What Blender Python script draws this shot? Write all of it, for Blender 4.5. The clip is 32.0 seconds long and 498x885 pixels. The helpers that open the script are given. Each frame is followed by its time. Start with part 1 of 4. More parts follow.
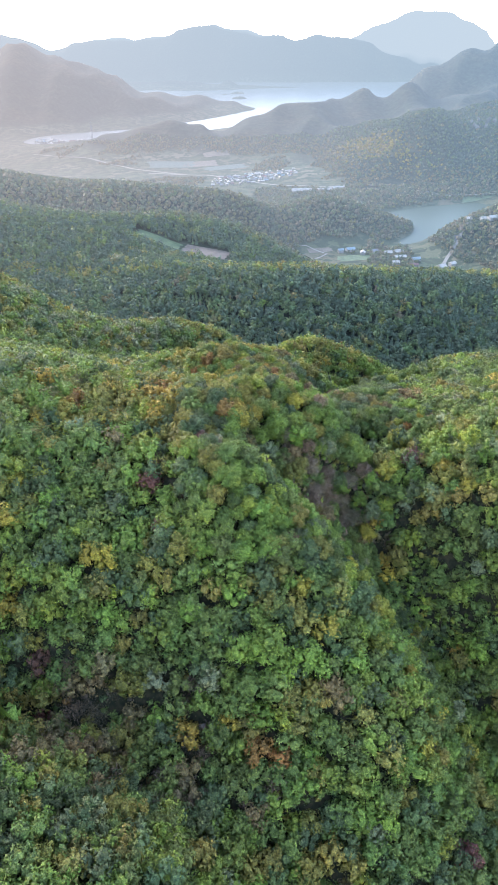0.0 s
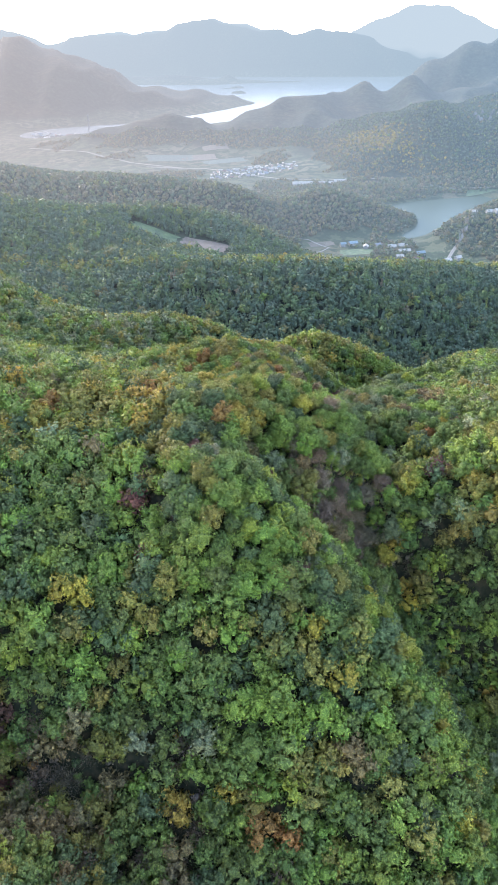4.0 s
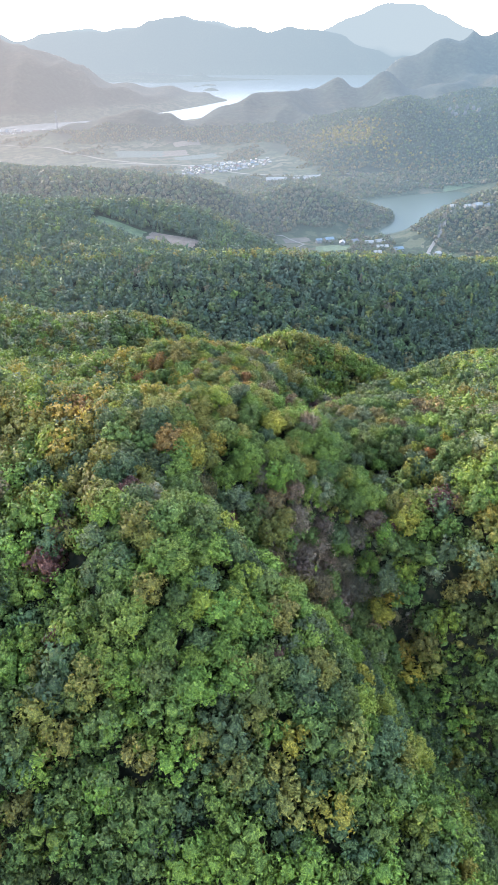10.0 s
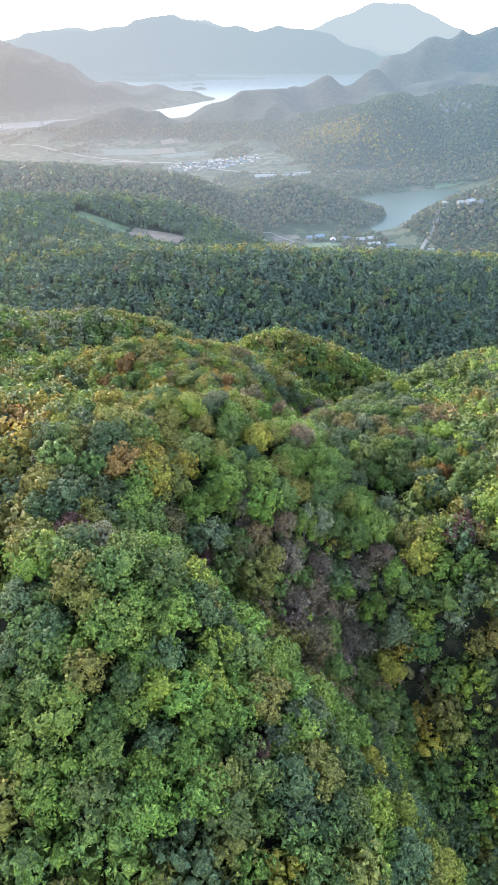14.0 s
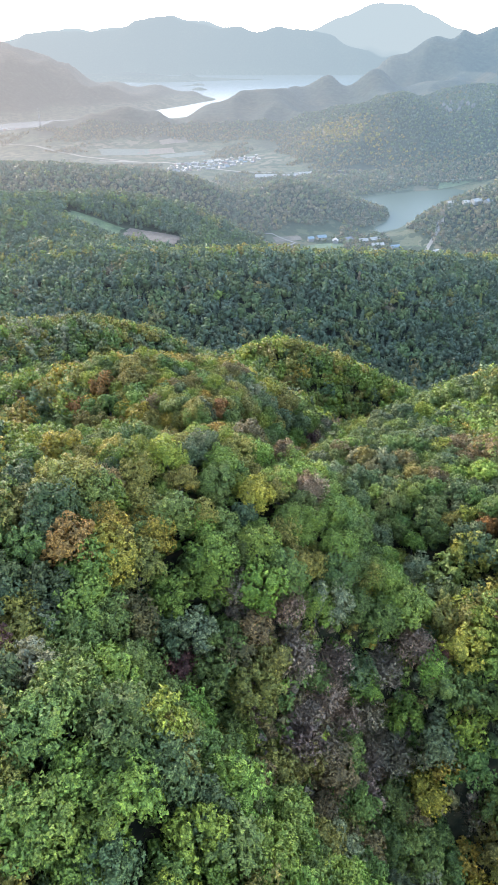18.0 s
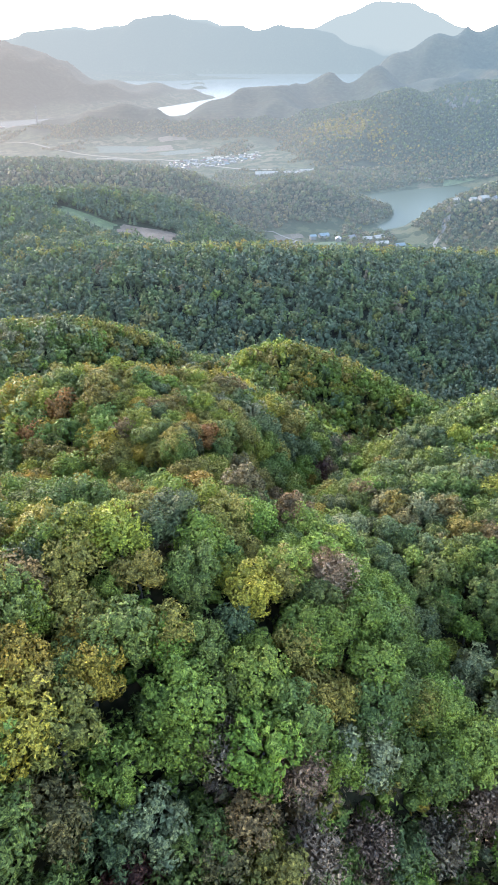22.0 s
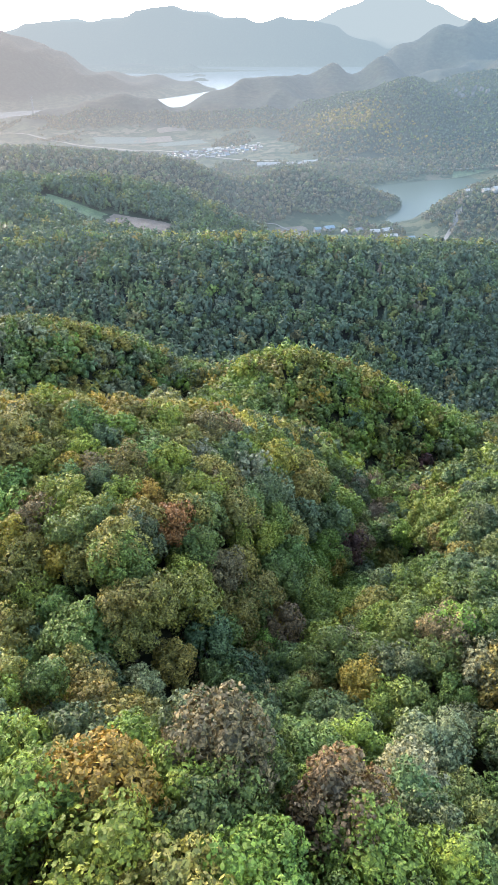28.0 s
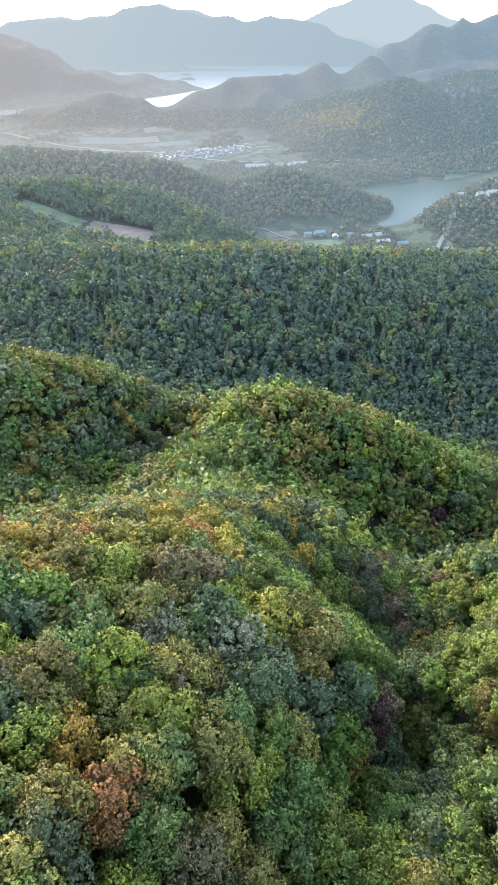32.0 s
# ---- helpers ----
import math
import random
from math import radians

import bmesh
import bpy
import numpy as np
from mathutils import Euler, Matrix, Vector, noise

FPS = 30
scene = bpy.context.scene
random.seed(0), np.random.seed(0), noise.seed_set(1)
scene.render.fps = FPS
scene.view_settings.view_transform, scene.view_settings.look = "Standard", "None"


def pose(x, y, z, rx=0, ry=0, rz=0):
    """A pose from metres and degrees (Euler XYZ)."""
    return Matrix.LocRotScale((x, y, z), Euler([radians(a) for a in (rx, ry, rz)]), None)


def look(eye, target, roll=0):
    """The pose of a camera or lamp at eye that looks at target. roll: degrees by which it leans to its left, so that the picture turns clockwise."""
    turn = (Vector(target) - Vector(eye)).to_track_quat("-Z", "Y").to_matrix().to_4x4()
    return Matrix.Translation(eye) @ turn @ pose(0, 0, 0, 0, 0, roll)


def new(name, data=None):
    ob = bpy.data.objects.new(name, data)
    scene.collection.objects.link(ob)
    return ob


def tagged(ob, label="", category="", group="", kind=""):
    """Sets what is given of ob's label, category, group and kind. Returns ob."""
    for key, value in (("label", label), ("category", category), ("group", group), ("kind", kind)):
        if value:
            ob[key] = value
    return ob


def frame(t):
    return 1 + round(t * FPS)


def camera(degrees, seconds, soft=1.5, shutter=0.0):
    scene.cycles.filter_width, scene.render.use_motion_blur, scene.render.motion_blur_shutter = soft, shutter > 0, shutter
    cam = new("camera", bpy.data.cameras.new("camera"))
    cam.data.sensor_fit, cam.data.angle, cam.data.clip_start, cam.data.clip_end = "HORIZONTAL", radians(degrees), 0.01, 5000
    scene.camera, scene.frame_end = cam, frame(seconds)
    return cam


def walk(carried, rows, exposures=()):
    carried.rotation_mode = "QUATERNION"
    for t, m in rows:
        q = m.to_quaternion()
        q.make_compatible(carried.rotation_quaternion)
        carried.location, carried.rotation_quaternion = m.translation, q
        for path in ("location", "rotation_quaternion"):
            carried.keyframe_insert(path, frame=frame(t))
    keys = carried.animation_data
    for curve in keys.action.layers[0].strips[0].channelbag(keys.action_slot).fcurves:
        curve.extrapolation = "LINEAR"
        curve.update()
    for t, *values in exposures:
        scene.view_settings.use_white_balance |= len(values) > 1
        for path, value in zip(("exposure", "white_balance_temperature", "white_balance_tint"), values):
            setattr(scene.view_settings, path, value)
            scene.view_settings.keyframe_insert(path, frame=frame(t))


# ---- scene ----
cam = camera(42.0, 32.0, soft=0.9)
METRES, EYE, TILT, LEAN, TURN = 220.0, 300.0, -32.2, 0.0, 0.0
ROWS = [
    (0.0, 0.0, 0.0, 0.0, 0.0, 0.0, -0.0),
    (0.5, 0.0001, 0.0144, -0.0022, 0.0, -0.03, -0.03),
    (1.0, 0.0001, 0.029, -0.0043, -0.0, -0.07, -0.02),
    (1.5, -0.0002, 0.0435, -0.0055, -0.0, -0.1, -0.01),
    (2.0, -0.0004, 0.058, -0.0048, -0.0, -0.16, -0.01),
    (2.5, -0.0007, 0.0726, -0.0033, -0.0, -0.16, -0.01),
    (3.0, -0.0012, 0.0874, 0.0002, -0.01, -0.19, 0.0),
    (3.5, -0.0018, 0.1018, 0.0067, -0.0, -0.22, 0.01),
    (5.5, 0.0003, 0.1557, 0.0346, -0.22, -0.35, 0.24),
    (6.0, 0.0022, 0.1698, 0.0383, -0.33, -0.32, 0.25),
    (6.5, 0.0044, 0.1839, 0.0414, -0.48, -0.32, 0.32),
    (7.0, 0.0064, 0.1975, 0.0429, -0.65, -0.3, 0.39),
    (7.5, 0.0085, 0.2113, 0.0431, -0.84, -0.29, 0.48),
    (8.0, 0.0107, 0.225, 0.0433, -1.05, -0.29, 0.57),
    (8.5, 0.0129, 0.239, 0.0429, -1.27, -0.27, 0.69),
    (9.0, 0.015, 0.2532, 0.0428, -1.49, -0.3, 0.75),
    (9.5, 0.0173, 0.2676, 0.0427, -1.69, -0.29, 0.84),
    (10.0, 0.0195, 0.2822, 0.0426, -1.9, -0.28, 0.93),
    (10.5, 0.0214, 0.2968, 0.0427, -2.1, -0.29, 1.01),
    (11.0, 0.0232, 0.3112, 0.0431, -2.24, -0.27, 1.07),
    (11.5, 0.0249, 0.3253, 0.0444, -2.36, -0.27, 1.13),
    (12.0, 0.0267, 0.3392, 0.0463, -2.47, -0.28, 1.18),
    (12.5, 0.0285, 0.3533, 0.0483, -2.58, -0.28, 1.23),
    (13.0, 0.0302, 0.3675, 0.0504, -2.68, -0.25, 1.29),
    (13.5, 0.0319, 0.3818, 0.053, -2.67, -0.24, 1.3),
    (14.0, 0.0335, 0.3959, 0.0566, -2.67, -0.24, 1.31),
    (14.5, 0.0349, 0.4097, 0.0603, -2.67, -0.22, 1.33),
    (16.5, 0.0399, 0.4669, 0.077, -2.65, -0.19, 1.34),
    (17.0, 0.0411, 0.4824, 0.082, -2.62, -0.14, 1.39),
    (17.5, 0.0423, 0.4984, 0.0864, -2.6, -0.11, 1.36),
    (18.0, 0.0433, 0.515, 0.0898, -2.62, -0.11, 1.33),
    (18.5, 0.0446, 0.5311, 0.0937, -2.58, -0.09, 1.34),
    (19.0, 0.0457, 0.5476, 0.0973, -2.59, -0.05, 1.35),
    (19.5, 0.047, 0.5639, 0.1011, -2.57, -0.05, 1.36),
    (20.0, 0.0482, 0.5802, 0.1048, -2.56, -0.1, 1.34),
    (20.5, 0.0495, 0.5962, 0.1081, -2.57, -0.12, 1.32),
    (21.0, 0.0507, 0.6123, 0.1116, -2.58, -0.11, 1.33),
    (21.5, 0.0518, 0.6282, 0.1149, -2.59, -0.09, 1.32),
    (22.0, 0.0533, 0.6447, 0.1178, -2.57, -0.1, 1.33),
    (22.5, 0.0547, 0.6615, 0.1196, -2.59, -0.1, 1.32),
    (23.0, 0.0558, 0.6785, 0.1209, -2.58, -0.1, 1.35),
    (23.5, 0.057, 0.6957, 0.122, -2.57, -0.11, 1.38),
    (24.0, 0.0581, 0.7134, 0.1238, -2.57, -0.1, 1.41),
    (24.5, 0.059, 0.7311, 0.1268, -2.56, -0.11, 1.41),
    (25.0, 0.0599, 0.7485, 0.1295, -2.55, -0.14, 1.4),
    (25.5, 0.0608, 0.7658, 0.1313, -2.54, -0.13, 1.36),
    (27.5, 0.0651, 0.8252, 0.1522, -2.46, -0.39, 1.18),
    (28.0, 0.0657, 0.8398, 0.1614, -2.47, -0.44, 1.21),
    (28.5, 0.0662, 0.8546, 0.1699, -2.45, -0.43, 1.2),
    (29.0, 0.0665, 0.8688, 0.1786, -2.45, -0.44, 1.22),
    (29.5, 0.0676, 0.8834, 0.1867, -2.41, -0.39, 1.23),
    (30.0, 0.0688, 0.8978, 0.1949, -2.4, -0.4, 1.19),
    (30.5, 0.0703, 0.912, 0.2035, -2.38, -0.4, 1.17),
    (31.0, 0.0718, 0.9257, 0.2121, -2.36, -0.42, 1.14),
    (31.5, 0.0731, 0.9392, 0.2206, -2.59, -0.48, 1.21),
    (32.0, 0.0747, 0.9527, 0.2266, -3.38, -0.51, 1.45),
]
walk(cam, [(t, pose(0, 0, EYE, TILT, LEAN, TURN) @ pose(METRES * x, METRES * y, METRES * z, 90 + pitch, roll, yaw)) for t, x, y, z, yaw, pitch, roll in ROWS],
     exposures=[(0.0, 3.1, 6150, 18), (12.0, 3.1, 6330, 15), (25.0, 3.1, 6430, 14), (28.5, 3.02, 6400, 14), (32.0, 3.03, 6350, 14)])

# ---- daylight: a low sun behind thin cloud, ahead and to the left ----
SUN_EL, SUN_AZ = radians(24), radians(-40)
world = bpy.data.worlds.new("sky")
scene.world = world
world.use_nodes = True
wn = world.node_tree
sky = wn.nodes.new("ShaderNodeTexSky")
sky.sky_type, sky.sun_disc = "NISHITA", False
sky.sun_elevation, sky.sun_rotation = SUN_EL, SUN_AZ
sky.air_density, sky.dust_density, sky.ozone_density = 1.0, 1.2, 1.0
wn.nodes["Background"].inputs["Strength"].default_value = 0.178
wn.links.new(sky.outputs[0], wn.nodes["Background"].inputs["Color"])
sun = new("sun", bpy.data.lights.new("sun", "SUN"))
sun.data.energy, sun.data.angle, sun.data.color = 0.36, radians(20), (1.0, 0.9, 0.76)
sun_way = Vector((math.sin(SUN_AZ) * math.cos(SUN_EL), math.cos(SUN_AZ) * math.cos(SUN_EL), math.sin(SUN_EL)))
sun.matrix_world = look(sun_way * 3000, (0, 0, 0))

# ---- materials ----
def material(name):
    m = bpy.data.materials.new(name)
    m.use_nodes = True
    nt = m.node_tree
    return m, nt, nt.nodes["Principled BSDF"]


def link(nt, a, b):
    nt.links.new(a, b)


def node(nt, kind, **values):
    n = nt.nodes.new(kind)
    for key, value in values.items():
        n.inputs[key].default_value = value
    return n


def mixed(nt, factor, a, b, blend="MIX"):
    """A colour mix of two sockets or colours."""
    n = nt.nodes.new("ShaderNodeMix")
    n.data_type, n.blend_type = "RGBA", blend
    for slot, value in ((0, factor), (6, a), (7, b)):
        if isinstance(value, bpy.types.NodeSocket):
            link(nt, value, n.inputs[slot])
        else:
            n.inputs[slot].default_value = value if slot == 0 else (*value, 1)
    return n.outputs[2]


def ramped(nt, socket, stops):
    r = nt.nodes.new("ShaderNodeValToRGB")
    while len(r.color_ramp.elements) < len(stops):
        r.color_ramp.elements.new(0.5)
    for e, (place, value) in zip(r.color_ramp.elements, stops):
        e.position, e.color = place, (*value, 1) if len(value) == 3 else value
    link(nt, socket, r.inputs[0])
    return r.outputs[0]


def math_node(nt, op, a, b=0.0, clamp=False):
    n = nt.nodes.new("ShaderNodeMath")
    n.operation, n.use_clamp = op, clamp
    for slot, value in ((0, a), (1, b)):
        if isinstance(value, bpy.types.NodeSocket):
            link(nt, value, n.inputs[slot])
        else:
            n.inputs[slot].default_value = value
    return n.outputs[0]


def more(nt, socket, factor, offset):
    n = nt.nodes.new("ShaderNodeMath")
    n.operation = "MULTIPLY_ADD"
    link(nt, socket, n.inputs[0])
    n.inputs[1].default_value, n.inputs[2].default_value = factor, offset
    return n.outputs[0]


def ramp_between(nt, socket, low, high):
    """0 at low, 1 at high, clamped."""
    n = nt.nodes.new("ShaderNodeMapRange")
    link(nt, socket, n.inputs[0])
    n.inputs[1].default_value, n.inputs[2].default_value = low, high
    return n.outputs[0]


def painted_haze(nt, surface):
    """Haze painted over far surfaces as emission: it thickens steadily from about 450 m on, more so towards the sun and
    over the low valley floor.
    """
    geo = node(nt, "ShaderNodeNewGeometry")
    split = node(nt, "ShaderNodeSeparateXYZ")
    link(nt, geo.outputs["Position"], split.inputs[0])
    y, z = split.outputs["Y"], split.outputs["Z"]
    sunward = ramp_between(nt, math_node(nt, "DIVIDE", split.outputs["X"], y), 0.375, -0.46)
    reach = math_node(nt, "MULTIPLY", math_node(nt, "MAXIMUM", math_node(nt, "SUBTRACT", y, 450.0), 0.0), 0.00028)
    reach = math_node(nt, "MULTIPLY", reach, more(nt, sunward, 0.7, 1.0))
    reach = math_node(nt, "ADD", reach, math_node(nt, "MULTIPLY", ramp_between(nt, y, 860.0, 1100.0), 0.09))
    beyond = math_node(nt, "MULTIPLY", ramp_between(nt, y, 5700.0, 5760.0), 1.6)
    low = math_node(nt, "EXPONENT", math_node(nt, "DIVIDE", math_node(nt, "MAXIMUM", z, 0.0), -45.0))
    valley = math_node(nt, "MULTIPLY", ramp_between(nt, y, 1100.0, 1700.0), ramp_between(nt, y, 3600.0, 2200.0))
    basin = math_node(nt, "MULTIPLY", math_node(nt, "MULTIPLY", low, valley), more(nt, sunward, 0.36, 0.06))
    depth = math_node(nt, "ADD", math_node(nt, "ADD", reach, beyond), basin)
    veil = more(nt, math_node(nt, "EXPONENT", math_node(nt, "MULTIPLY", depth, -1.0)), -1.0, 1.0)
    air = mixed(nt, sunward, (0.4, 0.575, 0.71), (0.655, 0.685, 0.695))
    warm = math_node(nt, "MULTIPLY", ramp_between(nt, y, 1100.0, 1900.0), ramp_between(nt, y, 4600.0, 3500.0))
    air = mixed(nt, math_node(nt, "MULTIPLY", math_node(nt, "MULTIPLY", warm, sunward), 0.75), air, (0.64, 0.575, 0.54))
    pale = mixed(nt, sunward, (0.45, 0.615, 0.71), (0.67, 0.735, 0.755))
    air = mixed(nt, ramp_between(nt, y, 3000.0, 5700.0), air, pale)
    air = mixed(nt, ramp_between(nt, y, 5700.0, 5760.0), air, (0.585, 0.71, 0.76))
    # the haze itself: a glow laid over the surface, no real air
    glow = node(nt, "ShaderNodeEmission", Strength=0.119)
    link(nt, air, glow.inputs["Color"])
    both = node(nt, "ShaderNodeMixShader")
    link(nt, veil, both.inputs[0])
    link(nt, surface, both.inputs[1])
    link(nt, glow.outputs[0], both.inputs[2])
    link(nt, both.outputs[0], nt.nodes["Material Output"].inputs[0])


def leaf_material(name, own_colour, far=False, grain=7.0):
    """Leaves: a colour for each tree (from the object, or from the joined wood's attribute), varied spray by spray and limb by limb."""
    m, nt, bsdf = material(name)
    if own_colour:
        tone = node(nt, "ShaderNodeObjectInfo").outputs["Color"]
    else:
        tone = node(nt, "ShaderNodeAttribute")
        tone.attribute_name = "leaf_tone"
        tone = tone.outputs["Color"]
    geo = node(nt, "ShaderNodeNewGeometry")
    each = ramped(nt, geo.outputs["Random Per Island"], [(0.0, (0.8, 0.82, 0.82)), (1.0, (1.2, 1.18, 1.12))] if far else [(0.0, (0.7, 0.73, 0.73)), (0.45, (0.95, 0.96, 0.96)), (0.85, (1.14, 1.12, 1.07)), (1.0, (1.4, 1.34, 1.2))])
    patch = node(nt, "ShaderNodeTexNoise", Scale=0.55, Detail=3.0)
    link(nt, geo.outputs["Position"], patch.inputs["Vector"])
    blotch = ramped(nt, patch.outputs[0], [(0.3, (0.82, 0.88, 0.9)), (0.7, (1.2, 1.13, 1.0))])
    leaf = node(nt, "ShaderNodeTexVoronoi", Scale=grain)
    link(nt, geo.outputs["Position"], leaf.inputs["Vector"])
    cell = node(nt, "ShaderNodeSeparateColor")
    link(nt, leaf.outputs["Color"], cell.inputs[0])
    grainy = ramped(nt, cell.outputs[0], [(0.0, (0.85, 0.86, 0.85)), (1.0, (1.14, 1.13, 1.1))] if far else [(0.0, (0.5, 0.53, 0.5)), (0.5, (0.92, 0.93, 0.92)), (0.85, (1.35, 1.3, 1.16)), (1.0, (1.8, 1.7, 1.45))])
    colour = mixed(nt, 1.0, mixed(nt, 1.0, tone, each, "MULTIPLY"), blotch, "MULTIPLY")
    colour = mixed(nt, 1.0, colour, grainy, "MULTIPLY")
    link(nt, colour, bsdf.inputs["Base Color"])
    bsdf.inputs["Roughness"].default_value = 0.6
    bsdf.inputs["Specular IOR Level"].default_value = 0.06 if far else 0.2
    through_leaf = node(nt, "ShaderNodeBsdfTranslucent")
    link(nt, colour, through_leaf.inputs["Color"])
    if not far:
        # each leaflet hangs its own way
        tilt = nt.nodes.new("ShaderNodeVectorMath")
        tilt.operation = "MULTIPLY_ADD"
        link(nt, leaf.outputs["Color"], tilt.inputs[0])
        tilt.inputs[1].default_value, tilt.inputs[2].default_value = (1.3, 1.3, 1.3), (-0.65, -0.65, -0.65)
        hang = nt.nodes.new("ShaderNodeVectorMath")
        hang.operation = "ADD"
        link(nt, geo.outputs["Normal"], hang.inputs[0])
        link(nt, tilt.outputs[0], hang.inputs[1])
        even = nt.nodes.new("ShaderNodeVectorMath")
        even.operation = "NORMALIZE"
        link(nt, hang.outputs[0], even.inputs[0])
        link(nt, even.outputs[0], bsdf.inputs["Normal"])
    both = node(nt, "ShaderNodeMixShader")
    both.inputs[0].default_value = 0.2
    link(nt, bsdf.outputs[0], both.inputs[1])
    link(nt, through_leaf.outputs[0], both.inputs[2])
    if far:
        painted_haze(nt, both.outputs[0])
    else:
        link(nt, both.outputs[0], nt.nodes["Material Output"].inputs[0])
    return m


def rough_material(name, dark, light, scale=1.0, rough=0.9, bump=0.3, far=False):
    """Two colours broken up at two scales, with relief."""
    m, nt, bsdf = material(name)
    geo = node(nt, "ShaderNodeNewGeometry")
    broad = node(nt, "ShaderNodeTexNoise", Scale=scale, Detail=6.0)
    fine = node(nt, "ShaderNodeTexNoise", Scale=scale * 9, Detail=4.0)
    link(nt, geo.outputs["Position"], broad.inputs["Vector"])
    link(nt, geo.outputs["Position"], fine.inputs["Vector"])
    colour = mixed(nt, ramped(nt, broad.outputs[0], [(0.35, (0, 0, 0)), (0.65, (1, 1, 1))]), dark, light)
    colour = mixed(nt, 0.6, colour, ramped(nt, fine.outputs[0], [(0.3, (0.5, 0.5, 0.5)), (0.7, (1.3, 1.3, 1.3))]), "MULTIPLY")
    link(nt, colour, bsdf.inputs["Base Color"])
    bsdf.inputs["Roughness"].default_value = rough
    relief = node(nt, "ShaderNodeBump", Strength=bump, Distance=0.3 / scale)
    link(nt, fine.outputs[0], relief.inputs["Height"])
    link(nt, relief.outputs[0], bsdf.inputs["Normal"])
    # far pieces get the haze painted over their colours
    if far:
        painted_haze(nt, bsdf.outputs[0])
    return m


def ground_material():
    """Leaf litter under the near woods; far off, wooded slopes, bare fields and meadows of the valley."""
    m, nt, bsdf = material("wooded_ground")
    geo = node(nt, "ShaderNodeNewGeometry")
    litter = node(nt, "ShaderNodeTexNoise", Scale=0.8, Detail=8.0)
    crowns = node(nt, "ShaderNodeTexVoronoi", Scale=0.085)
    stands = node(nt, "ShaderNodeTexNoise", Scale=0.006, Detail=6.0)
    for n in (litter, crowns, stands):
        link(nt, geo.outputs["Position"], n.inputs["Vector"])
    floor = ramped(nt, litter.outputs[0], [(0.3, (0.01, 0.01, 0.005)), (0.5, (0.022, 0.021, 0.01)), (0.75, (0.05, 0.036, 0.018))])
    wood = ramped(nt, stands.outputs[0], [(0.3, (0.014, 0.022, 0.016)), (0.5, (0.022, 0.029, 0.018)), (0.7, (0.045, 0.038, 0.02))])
    # crowns drawn in colour: lighter middles, with the shade between them painted dark
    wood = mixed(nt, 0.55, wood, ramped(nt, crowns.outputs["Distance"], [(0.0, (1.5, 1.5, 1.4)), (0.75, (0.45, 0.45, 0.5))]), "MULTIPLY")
    plots = node(nt, "ShaderNodeTexVoronoi", Scale=0.022)
    tufts = node(nt, "ShaderNodeTexNoise", Scale=0.045, Detail=8.0, Roughness=0.7)
    link(nt, geo.outputs["Position"], tufts.inputs["Vector"])
    link(nt, geo.outputs["Position"], plots.inputs["Vector"])
    plot = node(nt, "ShaderNodeSeparateColor")
    link(nt, plots.outputs["Color"], plot.inputs[0])
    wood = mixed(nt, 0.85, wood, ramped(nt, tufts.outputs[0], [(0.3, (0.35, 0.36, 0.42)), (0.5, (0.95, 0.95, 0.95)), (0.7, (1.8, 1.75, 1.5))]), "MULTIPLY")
    old_meadow = ramped(nt, stands.outputs[0], [(0.35, (0.06, 0.07, 0.034)), (0.5, (0.095, 0.085, 0.05)), (0.65, (0.068, 0.08, 0.04))])
    meadow = mixed(nt, 0.75, old_meadow, ramped(nt, plot.outputs[0], [(0.0, (0.048, 0.06, 0.028)), (0.35, (0.072, 0.068, 0.036)), (0.6, (0.1, 0.085, 0.05)), (0.8, (0.056, 0.074, 0.037)), (1.0, (0.13, 0.11, 0.07))]))
    meadow = mixed(nt, math_node(nt, "GREATER_THAN", tufts.outputs[0], 0.5), meadow, (0.036, 0.046, 0.024))
    zone = node(nt, "ShaderNodeAttribute")
    zone.attribute_name = "cover"
    cover = node(nt, "ShaderNodeSeparateColor")
    link(nt, zone.outputs["Color"], cover.inputs[0])
    # gold-brown put into the wood colour for sunlight on the mountain spur
    wood = mixed(nt, math_node(nt, "MULTIPLY", cover.outputs[2], 0.5, True), wood, (0.2, 0.13, 0.05))
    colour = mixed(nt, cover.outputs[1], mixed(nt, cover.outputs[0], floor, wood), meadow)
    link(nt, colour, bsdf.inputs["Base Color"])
    bsdf.inputs["Roughness"].default_value = 0.95
    bsdf.inputs["Specular IOR Level"].default_value = 0.1
    relief = node(nt, "ShaderNodeBump", Strength=0.5, Distance=6.0)
    link(nt, math_node(nt, "MULTIPLY", tufts.outputs[0], cover.outputs[0]), relief.inputs["Height"])
    link(nt, relief.outputs[0], bsdf.inputs["Normal"])
    # distant ground fades under the same emissive haze
    painted_haze(nt, bsdf.outputs[0])
    return m


def water_material(name, colour, ior):
    m, nt, bsdf = material(name)
    bsdf.inputs["Base Color"].default_value = (*colour, 1)
    bsdf.inputs["Roughness"].default_value = 0.2
    bsdf.inputs["IOR"].default_value = ior
    geo = node(nt, "ShaderNodeNewGeometry")
    waves = node(nt, "ShaderNodeTexNoise", Scale=0.05, Detail=5.0)
    link(nt, geo.outputs["Position"], waves.inputs["Vector"])
    relief = node(nt, "ShaderNodeBump", Strength=0.05, Distance=1.0)
    link(nt, waves.outputs[0], relief.inputs["Height"])
    link(nt, relief.outputs[0], bsdf.inputs["Normal"])
    # the water is veiled by painted haze as well
    painted_haze(nt, bsdf.outputs[0])
    return m


LEAVES, WOOD_LEAVES = leaf_material("tree_leaves", True, grain=8.5), leaf_material("wood_leaves", False)
# the same foliage for far woods, with emissive haze mixed in
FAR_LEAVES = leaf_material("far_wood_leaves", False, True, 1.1)
